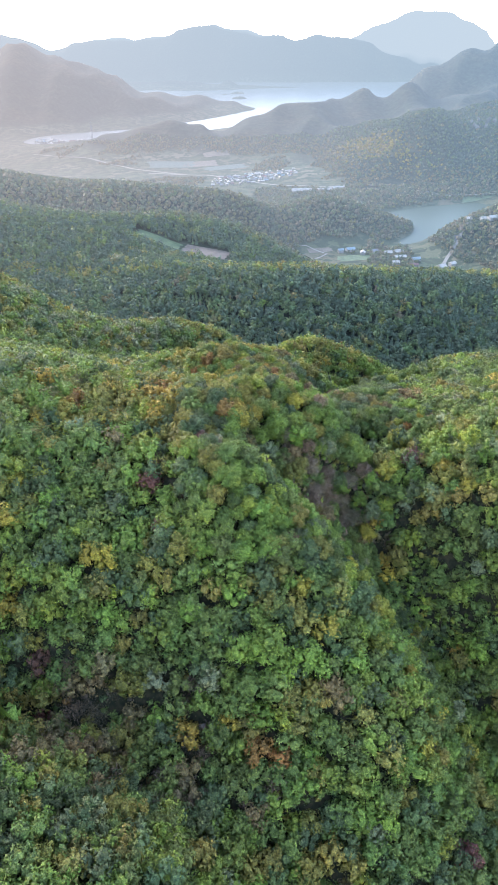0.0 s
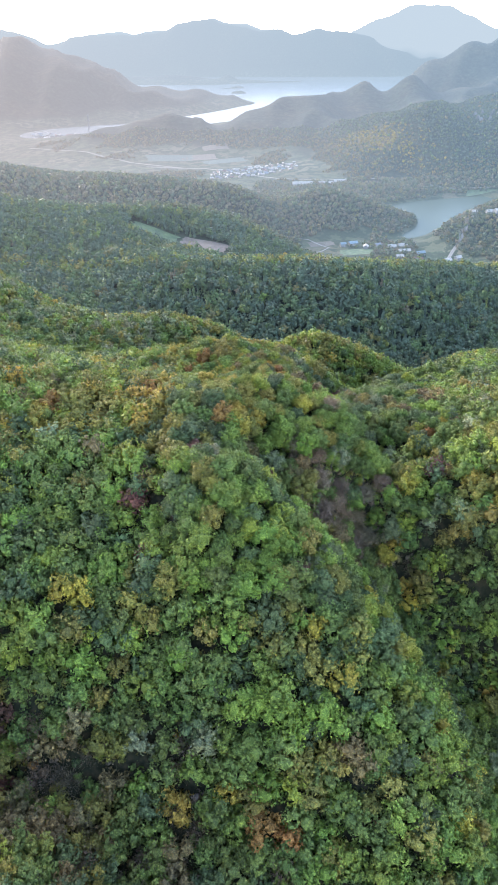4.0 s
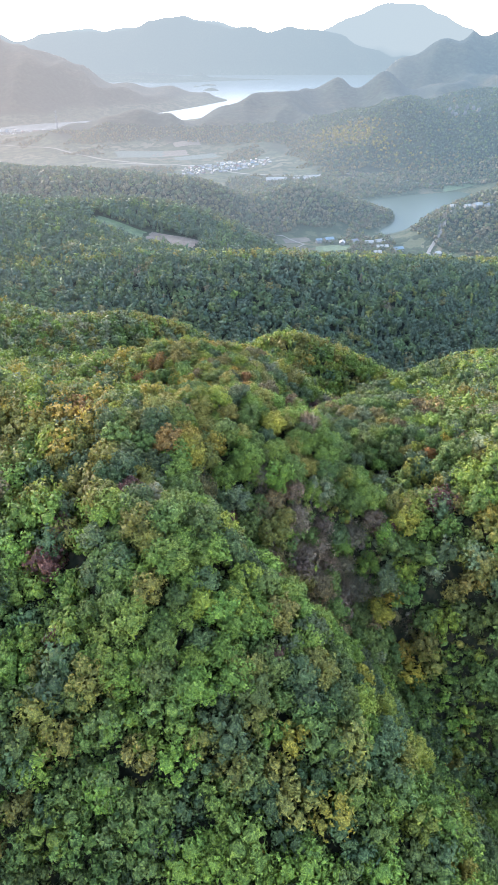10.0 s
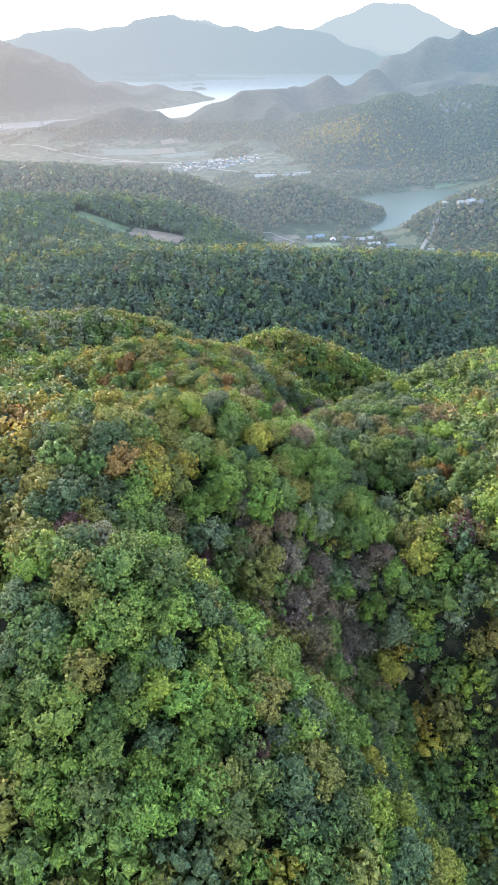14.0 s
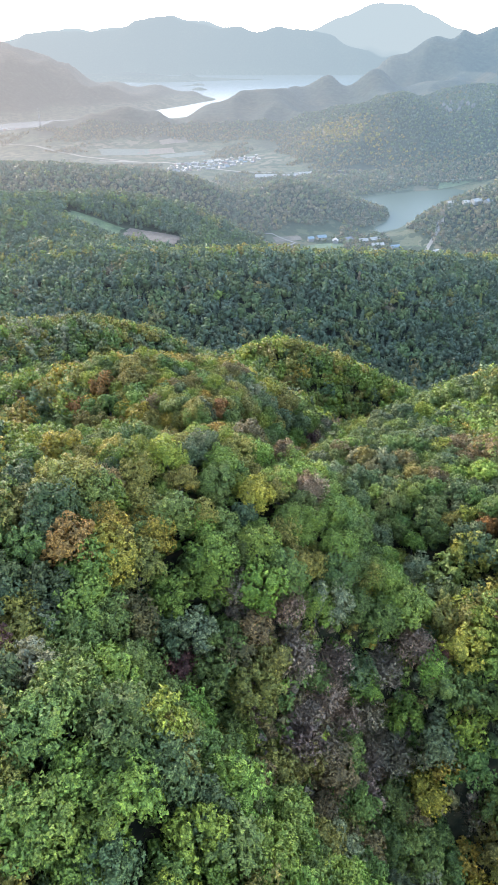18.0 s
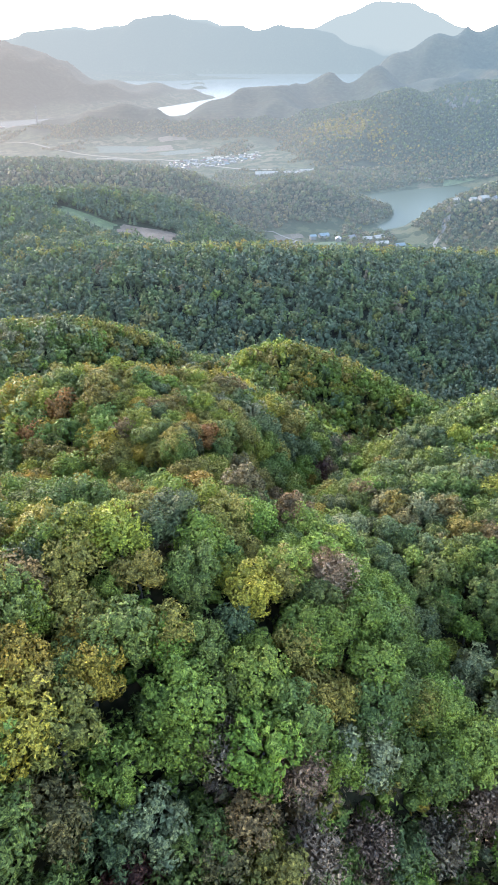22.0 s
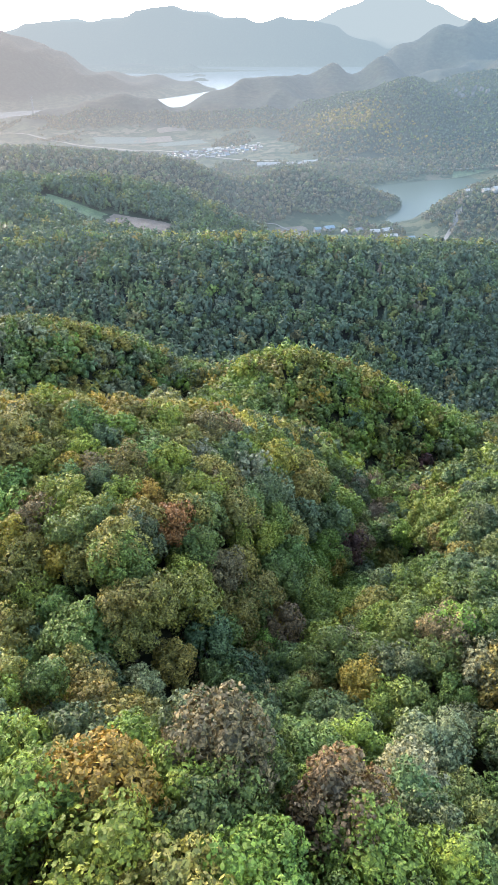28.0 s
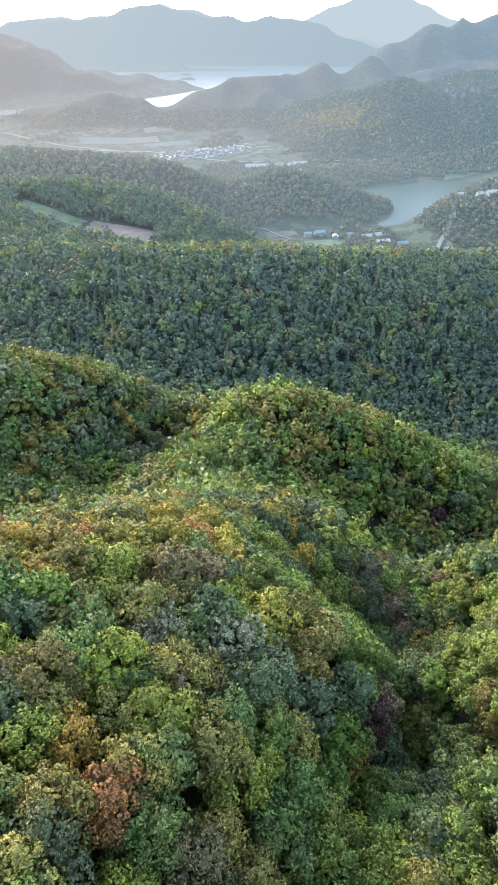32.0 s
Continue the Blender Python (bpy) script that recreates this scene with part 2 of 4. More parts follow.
BARK = rough_material("bark", (0.05, 0.042, 0.035), (0.13, 0.115, 0.1), 2.0)
GROUND = ground_material()
LAKE, POND = water_material("lake_water", (0.1, 0.13, 0.12), 2.6), water_material("reservoir_water", (0.05, 0.064, 0.042), 1.05)

# ---- the land: ridge and valley lines, tree tops in the near half, ground in the far half ----
NEAR_LINES = {
    "nearest_spur": [(-48, 80, 180), (-36, 70, 176), (-22, 66, 174), (-10, 52, 168), (-70, 92, 186)],
    "first_gully": [(-52, 95, 166), (-30, 87, 165), (-10, 78, 160), (5, 66, 152), (14, 50, 140)],
    "long_slope": [(-45, 105, 184), (-23, 107, 186), (-5, 97, 178), (17, 105, 183), (10, 124, 195), (14, 80, 162), (40, 80, 157)],
    "slope_edge": [(4, 146, 203), (16, 134, 196), (26, 120, 186), (34, 108, 176), (41, 94, 167)],
    "upper_slope": [(-13, 149, 210), (-45, 140, 206), (-70, 120, 200), (-28, 130, 199)],
    "crest": [(-85, 192, 214), (-60, 184, 214), (-50, 166, 212), (-27, 166, 212), (-28, 182, 212), (-5, 168, 211), (4, 180, 212), (13, 188, 207)],
    "side_gully": [(0, 158, 200), (8, 153, 191), (16, 150, 184), (25, 152, 178)],
    "mound": [(15, 160, 198), (10, 172, 207), (22, 178, 205), (28, 180, 200), (30, 168, 194)],
    "main_gully": [(28, 160, 179), (38, 142, 163), (52, 130, 151), (62, 112, 140), (76, 92, 126), (36, 178, 184)],
    "far_bank": [(45, 188, 191), (42, 164, 190), (54, 158, 190), (63, 143, 182), (80, 126, 172), (100, 110, 160)],
    "back_of_crest": [(3, 204, 194), (-30, 203, 201), (-60, 212, 204), (13, 197, 203), (26, 204, 190), (-100, 215, 208)],
    "back_gully": [(-30, 217, 189), (0, 211, 188), (13, 209, 184), (18, 217, 181), (24, 225, 179), (30, 234, 172), (38.5, 247, 158), (45, 262, 151), (48, 280, 146), (58, 310, 130), (84, 330, 118)],
    "second_hill": [(-25, 245, 191), (-12, 245, 194), (3, 233, 192), (11, 220, 189), (18, 233, 187), (0, 256, 189), (15, 256, 186), (-32, 258, 186), (-8, 273, 175), (6, 275, 176), (18, 276, 174), (28, 290, 163), (28, 245, 179)],
    "near_bank": [(22.3, 216.4, 183), (27.2, 217.2, 184), (33.7, 231.5, 177), (43.7, 252.3, 170), (33.8, 248.4, 171)],
    "saddle": [(20, 318, 148), (38, 300, 154)],
    "knob": [(10, 347, 142), (30, 366, 146), (44, 366, 146), (57, 364, 142), (69, 360, 137), (80, 349, 131), (25, 384, 134), (60, 388, 122), (40, 340, 138)],
    "right_hill": [(33, 212, 189), (41, 224, 185), (48, 240, 179), (54, 255, 173), (71, 203, 194), (85, 232, 187), (64, 228, 184), (125, 300, 163), (92, 300, 155), (66, 290, 152), (150, 240, 178)],
    "left_hollow": [(-60, 300, 152), (-28, 300, 148), (-30, 328, 136), (-12, 352, 124), (2, 385, 114)],
    "left_ridge": [(-156, 400, 174), (-89, 395, 146), (-46, 385, 149), (-15, 400, 134), (22, 405, 124), (-120, 350, 165)],
    "foot_of_ridge": [(-140, 470, 118), (-60, 450, 108), (0, 440, 102), (60, 430, 96), (120, 420, 86), (180, 430, 74), (90, 395, 106)],
    "ridge_face": [(16, 500, 110), (140, 530, 107), (-100, 520, 112), (230, 560, 92)],
    "dark_ridge_crest": [(-262, 600, 125), (-201, 600, 118), (-127, 600, 118), (-57, 590, 124), (0, 590, 123), (62, 590, 122), (110, 600, 116), (174, 620, 109), (252, 650, 97), (336, 680, 84)],
    "behind_ridge": [(-20, 640, 104), (60, 660, 88), (130, 690, 70), (220, 720, 56), (300, 760, 44)],
    "field_slope": [(-131, 690, 124), (-70, 700, 112), (-23, 680, 109)],
    "hill_a_crest": [(-362, 840, 136), (-304, 830, 130), (-261, 820, 125), (-211, 810, 122), (-162, 800, 122), (-107, 790, 127), (-67, 790, 124), (-14, 800, 110), (21, 830, 85), (58, 850, 59)],
    "behind_hill_a": [(-300, 940, 85), (-150, 930, 78), (-20, 940, 50)],
    "hill_b_crest": [(-456, 1080, 129), (-388, 1080, 120), (-337, 1080, 111), (-285, 1080, 104), (-213, 1080, 106), (-125, 1080, 100), (-37, 1080, 91), (8, 1080, 77), (35, 1080, 59)],
    "hill_c_crest": [(58, 1180, 52), (117, 1180, 66), (176, 1180, 58), (238, 1180, 38), (268, 1168, 28), (286, 1155, 17)],
    "hill_f_crest": [(293, 1040, 29), (329, 1080, 38), (375, 1120, 50), (423, 1150, 57), (507, 1180, 69)],
    "tree_tops": [(-12.8, 144.4, 212), (-5.2, 161.6, 212), (12.8, 156.1, 196), (30.9, 172.9, 198), (33.9, 168.6, 193), (2.6, 218.2, 194), (9.9, 213.8, 190), (1, 207.4, 196), (17.7, 243.9, 186), (-35, 111, 192), (53, 249.6, 174), (37.5, 109.9, 174), (19, 108.4, 185), (9.9, 123.4, 195.4)],
    "outside": [(-120, 0, 170), (0, -60, 140), (120, 0, 120), (160, 100, 140), (-160, 150, 215), (-180, 260, 190), (230, 330, 150), (-60, 20, 165), (50, 20, 140)],
}
FAR_LINES = {
    "valley_floor": [(160, 1000, 13), (230, 960, 13), (280, 990, 12), (100, 1000, 14), (200, 1060, 13), (340, 960, 16), (60, 940, 20), (270, 1068, 11)],
    "reservoir_bed": [(282, 1100, 6), (312, 1165, 3), (320, 1260, 2), (380, 1300, 2), (450, 1340, 2), (275, 1270, 5)],
    "reservoir_head": [(250, 1310, 14), (330, 1370, 15), (470, 1410, 16), (180, 1330, 20), (240, 1400, 22)],
    "village_floor": [(-65, 1500, 14), (100, 1450, 15), (0, 1620, 14), (100, 1700, 15), (-200, 1500, 12), (-200, 1850, 10), (-380, 1600, 9), (-600, 1500, 14), (-620, 2020, 6), (-400, 1850, 8), (330, 1500, 22), (-50, 1900, 13), (140, 1560, 18), (-150, 1300, 22), (0, 1280, 24)],
    "mount_e_crest": [(-560, 2050, 17), (-443, 2050, 28), (-335, 2100, 46), (-268, 2100, 43), (-209, 2200, 62), (-144, 2250, 44), (-56, 2300, 48), (35, 2350, 67), (131, 2450, 85), (231, 2500, 84), (320, 2600, 90), (389, 2680, 118), (430, 2690, 136), (474, 2690, 112), (526, 2650, 133), (585, 2650, 142), (663, 2620, 117)],
    "mount_g_crest": [(343, 1740, 91), (394, 1800, 113), (489, 1850, 127), (584, 1880, 120), (655, 1920, 124), (784, 1980, 142)],
    "mount_g_spur": [(238, 1640, 42), (278, 1650, 53), (310, 1690, 70), (159, 1640, 28), (235, 1850, 48), (189, 2000, 46)],
    "behind_g": [(450, 2150, 85), (600, 2250, 90), (300, 2250, 60), (750, 2500, 110)],
    "mount_h_crest": [(627, 3300, 110), (697, 3300, 153), (790, 3300, 204), (884, 3300, 233), (992, 3300, 245), (1086, 3300, 233), (1238, 3355, 280)],
    "before_h": [(1100, 3900, 60), (850, 3900, 10), (760, 3000, 60)],
    "lake_bed": [(447, 5200, -14), (1033, 5250, -14), (-30, 5150, -8), (100, 4600, -20), (450, 4300, -20), (250, 3900, -20), (60, 3750, -12), (420, 3700, -20), (150, 3150, -16), (-30, 2950, -14), (-196, 2760, -10), (-307, 2600, -10), (-430, 2440, -8), (-560, 2400, -10), (-610, 4600, -5), (-330, 4560, -6), (620, 4500, -14), (560, 3700, -10), (300, 3100, -8)],
    "mount_i_crest": [(-1162, 3100, 223), (-1052, 3200, 236), (-944, 3200, 241), (-878, 3250, 219), (-833, 3250, 194), (-726, 3300, 164), (-614, 3350, 124), (-497, 3400, 85), (-374, 3450, 63), (-218, 3500, 46), (-84, 3500, 27)],
    "mount_i_foot": [(-660, 2560, 6), (-480, 2680, 8), (-330, 2850, 8), (-170, 3100, 8), (-60, 3330, 8), (-30, 3560, 4), (-250, 3850, 6), (-600, 4100, 8), (-900, 2500, 30), (-1000, 4300, 10)],
    "west_shore": [(-330, 4960, 22), (-560, 4990, 26), (-760, 4950, 24), (-1000, 4800, 26), (-200, 4920, 14)],
    "mount_m_foot": [(-1300, 5300, 15), (-900, 5380, 4), (-500, 5420, 3), (-150, 5440, 3), (200, 5440, 3), (500, 5450, 3), (800, 5470, 3), (1100, 5490, 4), (1500, 5400, 20)],
    "mount_m_crest": [(-2139, 5640, 347), (-1770, 5640, 288), (-1573, 5640, 229), (-1424, 5640, 179), (-1326, 5640, 244), (-1179, 5640, 253), (-995, 5640, 215), (-829, 5640, 237), (-705, 5640, 220), (-537, 5640, 312), (-433, 5640, 310), (-330, 5640, 337), (-229, 5640, 283), (-148, 5640, 296), (-4, 5640, 243), (181, 5640, 283), (284, 5640, 266), (408, 5640, 267), (530, 5640, 257), (696, 5640, 254), (902, 5640, 249), (1115, 5640, 181), (1372, 5640, 101), (1723, 5640, 131)],
    "mount_r_crest": [(726, 5870, 240), (852, 5870, 283), (975, 5870, 305), (1139, 5870, 350), (1304, 5870, 362), (1518, 5870, 350), (1655, 5870, 315), (1841, 5870, 250), (1942, 5870, 232), (2207, 5870, 184)],
    "behind_m": [(980, 5750, 205), (1140, 5750, 160), (1310, 5750, 115), (1520, 5750, 105), (1840, 5750, 120)],
    "beyond": [(-1500, 5900, 180), (-500, 5900, 250), (300, 5900, 230)],
}
CANOPY = 7.5
BACK = 160.0  # the land is ruled in rays and rings round a point this far behind the first eye


def bent(x, y):
    return x / (y + BACK), np.log((y + BACK) / 100.0)


def kernel(d2):
    return 0.5 * d2 * np.log(d2 + 1e-9)


def fit_land():
    pts = [(x, y, z - CANOPY) for line in NEAR_LINES.values() for x, y, z in line] + [p for line in FAR_LINES.values() for p in line]
    pts = np.array(pts, float)
    u, v = bent(pts[:, 0], pts[:, 1])
    c = np.stack([u, v], 1)
    n = len(c)
    a = np.zeros((n + 3, n + 3))
    a[:n, :n] = kernel(((c[:, None] - c[None]) ** 2).sum(2)) + np.eye(n) * 4e-6
    a[:n, n], a[:n, n + 1:] = 1, c
    a[n:, :n] = a[:n, n:].T
    w = np.linalg.solve(a, np.concatenate([pts[:, 2], np.zeros(3)]))
    return c, w


LAND_C, LAND_W = fit_land()


def plain_land(x, y):
    """The height of the land without its folds."""
    u, v = bent(np.asarray(x, float).ravel(), np.asarray(y, float).ravel())
    out = np.empty(len(u))
    n = len(LAND_C)
    for i in range(0, len(u), 20000):
        q = np.stack([u[i:i + 20000], v[i:i + 20000]], 1)
        out[i:i + 20000] = kernel(((q[:, None] - LAND_C[None]) ** 2).sum(2)) @ LAND_W[:n] + LAND_W[n] + q @ LAND_W[n + 1:]
    return out


def waves(x, y, seed, octaves=5):
    """Smooth noise of about -1 to 1 from summed waves."""
    rng = np.random.default_rng(seed)
    total = 0.0
    for k in range(octaves):
        for _ in range(3):
            a, p = rng.uniform(0, 2 * np.pi), rng.uniform(0, 2 * np.pi)
            f = 1.9 ** k
            total = total + np.sin((x * np.cos(a) + y * np.sin(a)) * f + p) / 1.7 ** k / 2.2
    return total


def smooth_step(a, b, x):
    t = np.clip((x - a) / (b - a), 0, 1)
    return t * t * (3 - 2 * t)


def land(x, y):
    """The ground's height, with the folds of the far slopes."""
    x, y = np.asarray(x, float).ravel(), np.asarray(y, float).ravel()
    z = plain_land(x, y)
    wooded = smooth_step(1150, 1350, y)
    rise = np.clip(z / 60.0, 0, 1)
    shrink = (2500 / np.maximum(y, 900)) ** 0.6
    z = z + wooded * rise * (0.35 + 0.65 * smooth_step(5000, 4300, y)) * (19.0 + 10.0 * smooth_step(1900, 2150, y) * smooth_step(3600, 3300, y)) * (np.maximum(y, 1) / 2500) ** 0.7 * (0.75 - 1.5 * np.abs(waves(x / 95 * shrink, y / 130 * shrink, 7, 3)))
    # wooded islets off the headland
    for ix, iy, across, along, tall in ((-135, 4906, 42, 70, 34), (-60, 4375, 70, 60, 34), (-50, 4020, 60, 60, 30), (-150, 4300, 60, 60, 26)):
        z = z + tall * np.exp(-((x - ix) / across) ** 2 - ((y - iy) / along) ** 2)
    return z + smooth_step(5350, 5600, y) * 7.0 * waves(x / 75, y / 75, 9, 4)


def mesh_from(name, verts, faces, mat, tones=None, normals=None):
    """A mesh from arrays: triangles or quads. normals: the way each vertex is shaded, along its bough."""
    me = bpy.data.meshes.new(name)
    k = faces.shape[1]
    me.vertices.add(len(verts))
    me.vertices.foreach_set("co", np.ascontiguousarray(verts, np.float32).ravel())
    me.loops.add(faces.size)
    me.loops.foreach_set("vertex_index", np.ascontiguousarray(faces, np.int32).ravel())
    me.polygons.add(len(faces))
    me.polygons.foreach_set("loop_start", np.arange(0, faces.size, k, dtype=np.int32))
    me.update(calc_edges=True)
    if tones is not None:
        layer, values = tones
        at = me.attributes.new(layer, "FLOAT_COLOR", "POINT")
        at.data.foreach_set("color", np.concatenate([values, np.ones((len(values), 1))], 1).astype(np.float32).ravel())
    me.materials.append(mat)
    me.validate()
    if normals is not None:
        me.polygons.foreach_set("use_smooth", np.ones(len(faces), bool))
        me.normals_split_custom_set_from_vertices(np.ascontiguousarray(normals, np.float32))
    return me


def build_ground():
    nu, nv = 230, 460
    uu = np.linspace(-0.66, 0.66, nu)
    vv = np.linspace(math.log(0.5), math.log((5920 + BACK) / 100), nv)
    gv, gu = np.meshgrid(vv, uu, indexing="ij")
    y = 100 * np.exp(gv).ravel() - BACK
    x = gu.ravel() * (y + BACK)
    z = land(x, y)
    flat = smooth_step(30, 19, z + 4 * waves(x * 0.012, y * 0.012, 4, 3)) * smooth_step(880, 930, y)
    flat = np.maximum(flat, 0.9 * np.exp(-((x + 66) / 52) ** 4 - ((y - 694 + (x + 66) * 0.36) / 21) ** 4))
    faces = (np.arange(nv - 1)[:, None] * nu + np.arange(nu - 1)[None]).ravel()
    faces = np.stack([faces, faces + 1, faces + nu + 1, faces + nu], 1)
    # third channel: mask of the painted sunlit patch on the spur
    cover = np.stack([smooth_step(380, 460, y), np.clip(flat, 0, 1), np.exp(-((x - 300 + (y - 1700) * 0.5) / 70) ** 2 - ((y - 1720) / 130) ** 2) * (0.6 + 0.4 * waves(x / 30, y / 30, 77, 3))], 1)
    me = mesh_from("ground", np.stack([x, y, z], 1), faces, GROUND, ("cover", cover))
    me.polygons.foreach_set("use_smooth", np.ones(len(faces), bool))
    tagged(new("ground", me), "wooded hills, gullies and hazy valley floor running out to mountains", "ground", kind="structure")


build_ground()


def sheet(name, outline, z, mat, label):
    """A level sheet of water."""
    bm = bmesh.new()
    bm.faces.new([bm.verts.new((x, y, z)) for x, y in outline])
    me = bpy.data.meshes.new(name)
    bm.to_mesh(me)
    bm.free()
    me.materials.append(mat)
    return tagged(new(name, me), label, "water", kind="structure")


sheet("water", [(-1500, 2250), (-200, 2250), (1900, 5560), (-1500, 5560)], 0.0, LAKE, "pale still lake winding between the hazy mountains")
sheet("water", [(235, 1060), (290, 1060), (560, 1350), (520, 1400), (250, 1310)], 9.0, POND, "small grey-green reservoir below wooded hills")

# ---- trees ----
def ball(rounds):
    """A unit ball of triangles."""
    bm = bmesh.new()
    bmesh.ops.create_icosphere(bm, subdivisions=rounds + 1, radius=1.0)
    v = np.array([q.co[:] for q in bm.verts])
    f = np.array([[q.index for q in face.verts] for face in bm.faces])
    bm.free()
    return v, f


def unit(v):
    return v / np.maximum(np.linalg.norm(v, axis=-1), 1e-9)[..., None]


def leafy_crown(seed, radius, height, masses, lobes, cards, size, sides=3, rounds=0, shake=0.5, cores=True):
    """A crown of a few boughs, each with puffs of leaf sprays: vertices, triangles and normals as arrays. Its base is at z = 0."""
    rng = np.random.default_rng(seed)
    i = np.arange(masses)
    up = 0.95 - (i + 0.5) / masses * 1.25
    turn = i * 2.39996 + rng.uniform(0, 6.28) + rng.uniform(-0.4, 0.4, masses)
    flat = np.sqrt(1 - up ** 2)
    mc = np.stack([flat * np.cos(turn), flat * np.sin(turn), up], 1) * rng.uniform(0.45, 0.66, masses)[:, None]
    mr = rng.uniform(0.84, 1.16, masses) * (0.8 / math.sqrt(masses) + 0.2)
    if masses == 1:
        mc, mr = np.zeros((1, 3)), np.full(1, 0.85)
    own = np.arange(lobes * 3) % masses
    way = unit(rng.normal(size=(lobes * 3, 3)) + unit(mc)[own] * 0.9 + [0, 0, 0.35])
    c = mc[own] + way * mr[own, None] * rng.uniform(0.74, 1.02, lobes * 3)[:, None]
    gap = np.linalg.norm(c[:, None] - mc[None], axis=2) / mr[None]
    gap[np.arange(len(c)), own] = 9
    pick = np.where(gap.min(1) > 0.8)[0][:lobes]
    c, own, way = c[pick], own[pick], way[pick]
    r = mr[own] * rng.uniform(0.75, 1.3, len(c)) * (1.2 / math.sqrt(max(lobes / masses, 1.0)))
    r = np.clip(r, 0, 0.42)
    scale = np.array([radius, radius, height * 0.5])
    at = rng.integers(0, len(c), cards * 3)
    d = unit(unit(rng.normal(size=(cards * 3, 3))) + way[at] * 0.75 + [0, 0, 0.25])
    p = c[at] + d * r[at, None] * rng.uniform(0.72, 1.1, (cards * 3, 1))
    # every fourth spray sits lower, on the bough itself
    deep = np.arange(cards * 3) % 4 == 3
    p[deep] = mc[own[at[deep]]] + d[deep] * mr[own[at[deep]], None] * rng.uniform(0.74, 0.92, (deep.sum(), 1))
    far = np.linalg.norm(p[:, None] - c[None], axis=2) / r[None]
    far[np.arange(len(p)), at] = 9
    keep = np.where((far.min(1) > 0.8) | deep)[0][:cards]
    deep = deep[keep]
    d, at = d[keep], at[keep]
    p = p[keep] * scale
    m = len(p)
    nrm = unit(d + rng.normal(size=(m, 3)) * shake)
    nrm = np.where((nrm * d).sum(1)[:, None] < 0, -nrm, nrm)
    shade = unit(d * 0.75 + nrm * 0.6 + way[at] * 0.12)
    a = unit(np.cross(nrm, rng.normal(size=(m, 3))))
    b = np.cross(nrm, a)
    s = size * (rng.uniform(0.6, 1.35, m) * (1 + 0.4 * deep))[:, None]
    if sides == 3:
        leaf = np.stack([p - a * s * 0.5 - b * s * 0.4, p + a * s * 0.5 - b * s * 0.4, p + b * s * 0.6], 1)
        tris = np.arange(3 * m).reshape(-1, 3)
    else:
        leaf = np.stack([p - a * s * 0.6, p - b * s * 0.4, p + a * s * 0.6, p + b * s * 0.4], 1)
        k = np.arange(m)[:, None] * 4
        tris = np.concatenate([k + [0, 1, 2], k + [0, 2, 3]])
    V, F, N, base = [leaf.reshape(-1, 3)], [tris], [np.repeat(shade, leaf.shape[1], axis=0)], m * leaf.shape[1]
    bv, bf = ball(rounds)
    for k in range(masses if cores else 0):
        rough = 1 + rng.normal(size=(len(bv), 1)) * 0.07
        v = mc[k] + bv * mr[k] * 0.64 * rough
        mid = v[bf].mean(1)
        others = np.delete(np.arange(masses), k)
        hidden = (np.linalg.norm(mid[:, None] - mc[others][None], axis=2) < mr[others][None] * 0.8).any(1) | (bv[bf].mean(1)[:, 2] < -0.75)
        f = bf[~hidden]
        used, back = np.unique(f, return_inverse=True)
        V.append(v[used] * scale)
        N.append(bv[used])
        F.append(back.reshape(-1, 3) + base)
        base += len(used)
    verts = np.concatenate(V)
    verts[:, 2] += height * 0.42
    return verts, np.concatenate(F), np.concatenate(N)


def pine_crown(seed, radius, height, cards, size):
    """A pointed crown of drooping clumps in uneven tiers."""
    rng = np.random.default_rng(seed)
    h = rng.uniform(0, 1, cards) ** 0.8
    turn = rng.uniform(0, 6.28, cards)
    tier = 0.8 + 0.25 * np.sin(h * 22 + turn * 2)
    out = (1 - h) ** 0.6 * tier * rng.uniform(0.75, 1.05, cards)
    p = np.stack([out * np.cos(turn) * radius, out * np.sin(turn) * radius, h * height], 1)
    nrm = np.stack([np.cos(turn), np.sin(turn), np.full(cards, 0.9)], 1) + rng.normal(size=(cards, 3)) * 0.4
    nrm /= np.linalg.norm(nrm, axis=1)[:, None]
    a = unit(np.cross(nrm, rng.normal(size=(cards, 3))))
    b = np.cross(nrm, a)
    s = size * rng.uniform(0.6, 1.3, cards)[:, None]
    verts = np.stack([p - a * s * 0.6, p - b * s * 0.45, p + a * s * 0.6, p + b * s * 0.45], 1).reshape(-1, 3)
    k = np.arange(cards)[:, None] * 4
    tris = np.concatenate([k + [0, 1, 2], k + [0, 2, 3]])
    ring = np.array([[math.cos(q) * radius * 0.7, math.sin(q) * radius * 0.7, 0.0] for q in np.arange(7) * math.tau / 7] + [[0, 0, height * 0.92]])
    cone = np.array([[q, (q + 1) % 7, 7] for q in range(7)]) + len(verts)
    verts = np.concatenate([verts, ring])
    return verts, np.concatenate([tris, cone]), unit(verts * [1, 1, 0] / radius + [0, 0, 0.6])


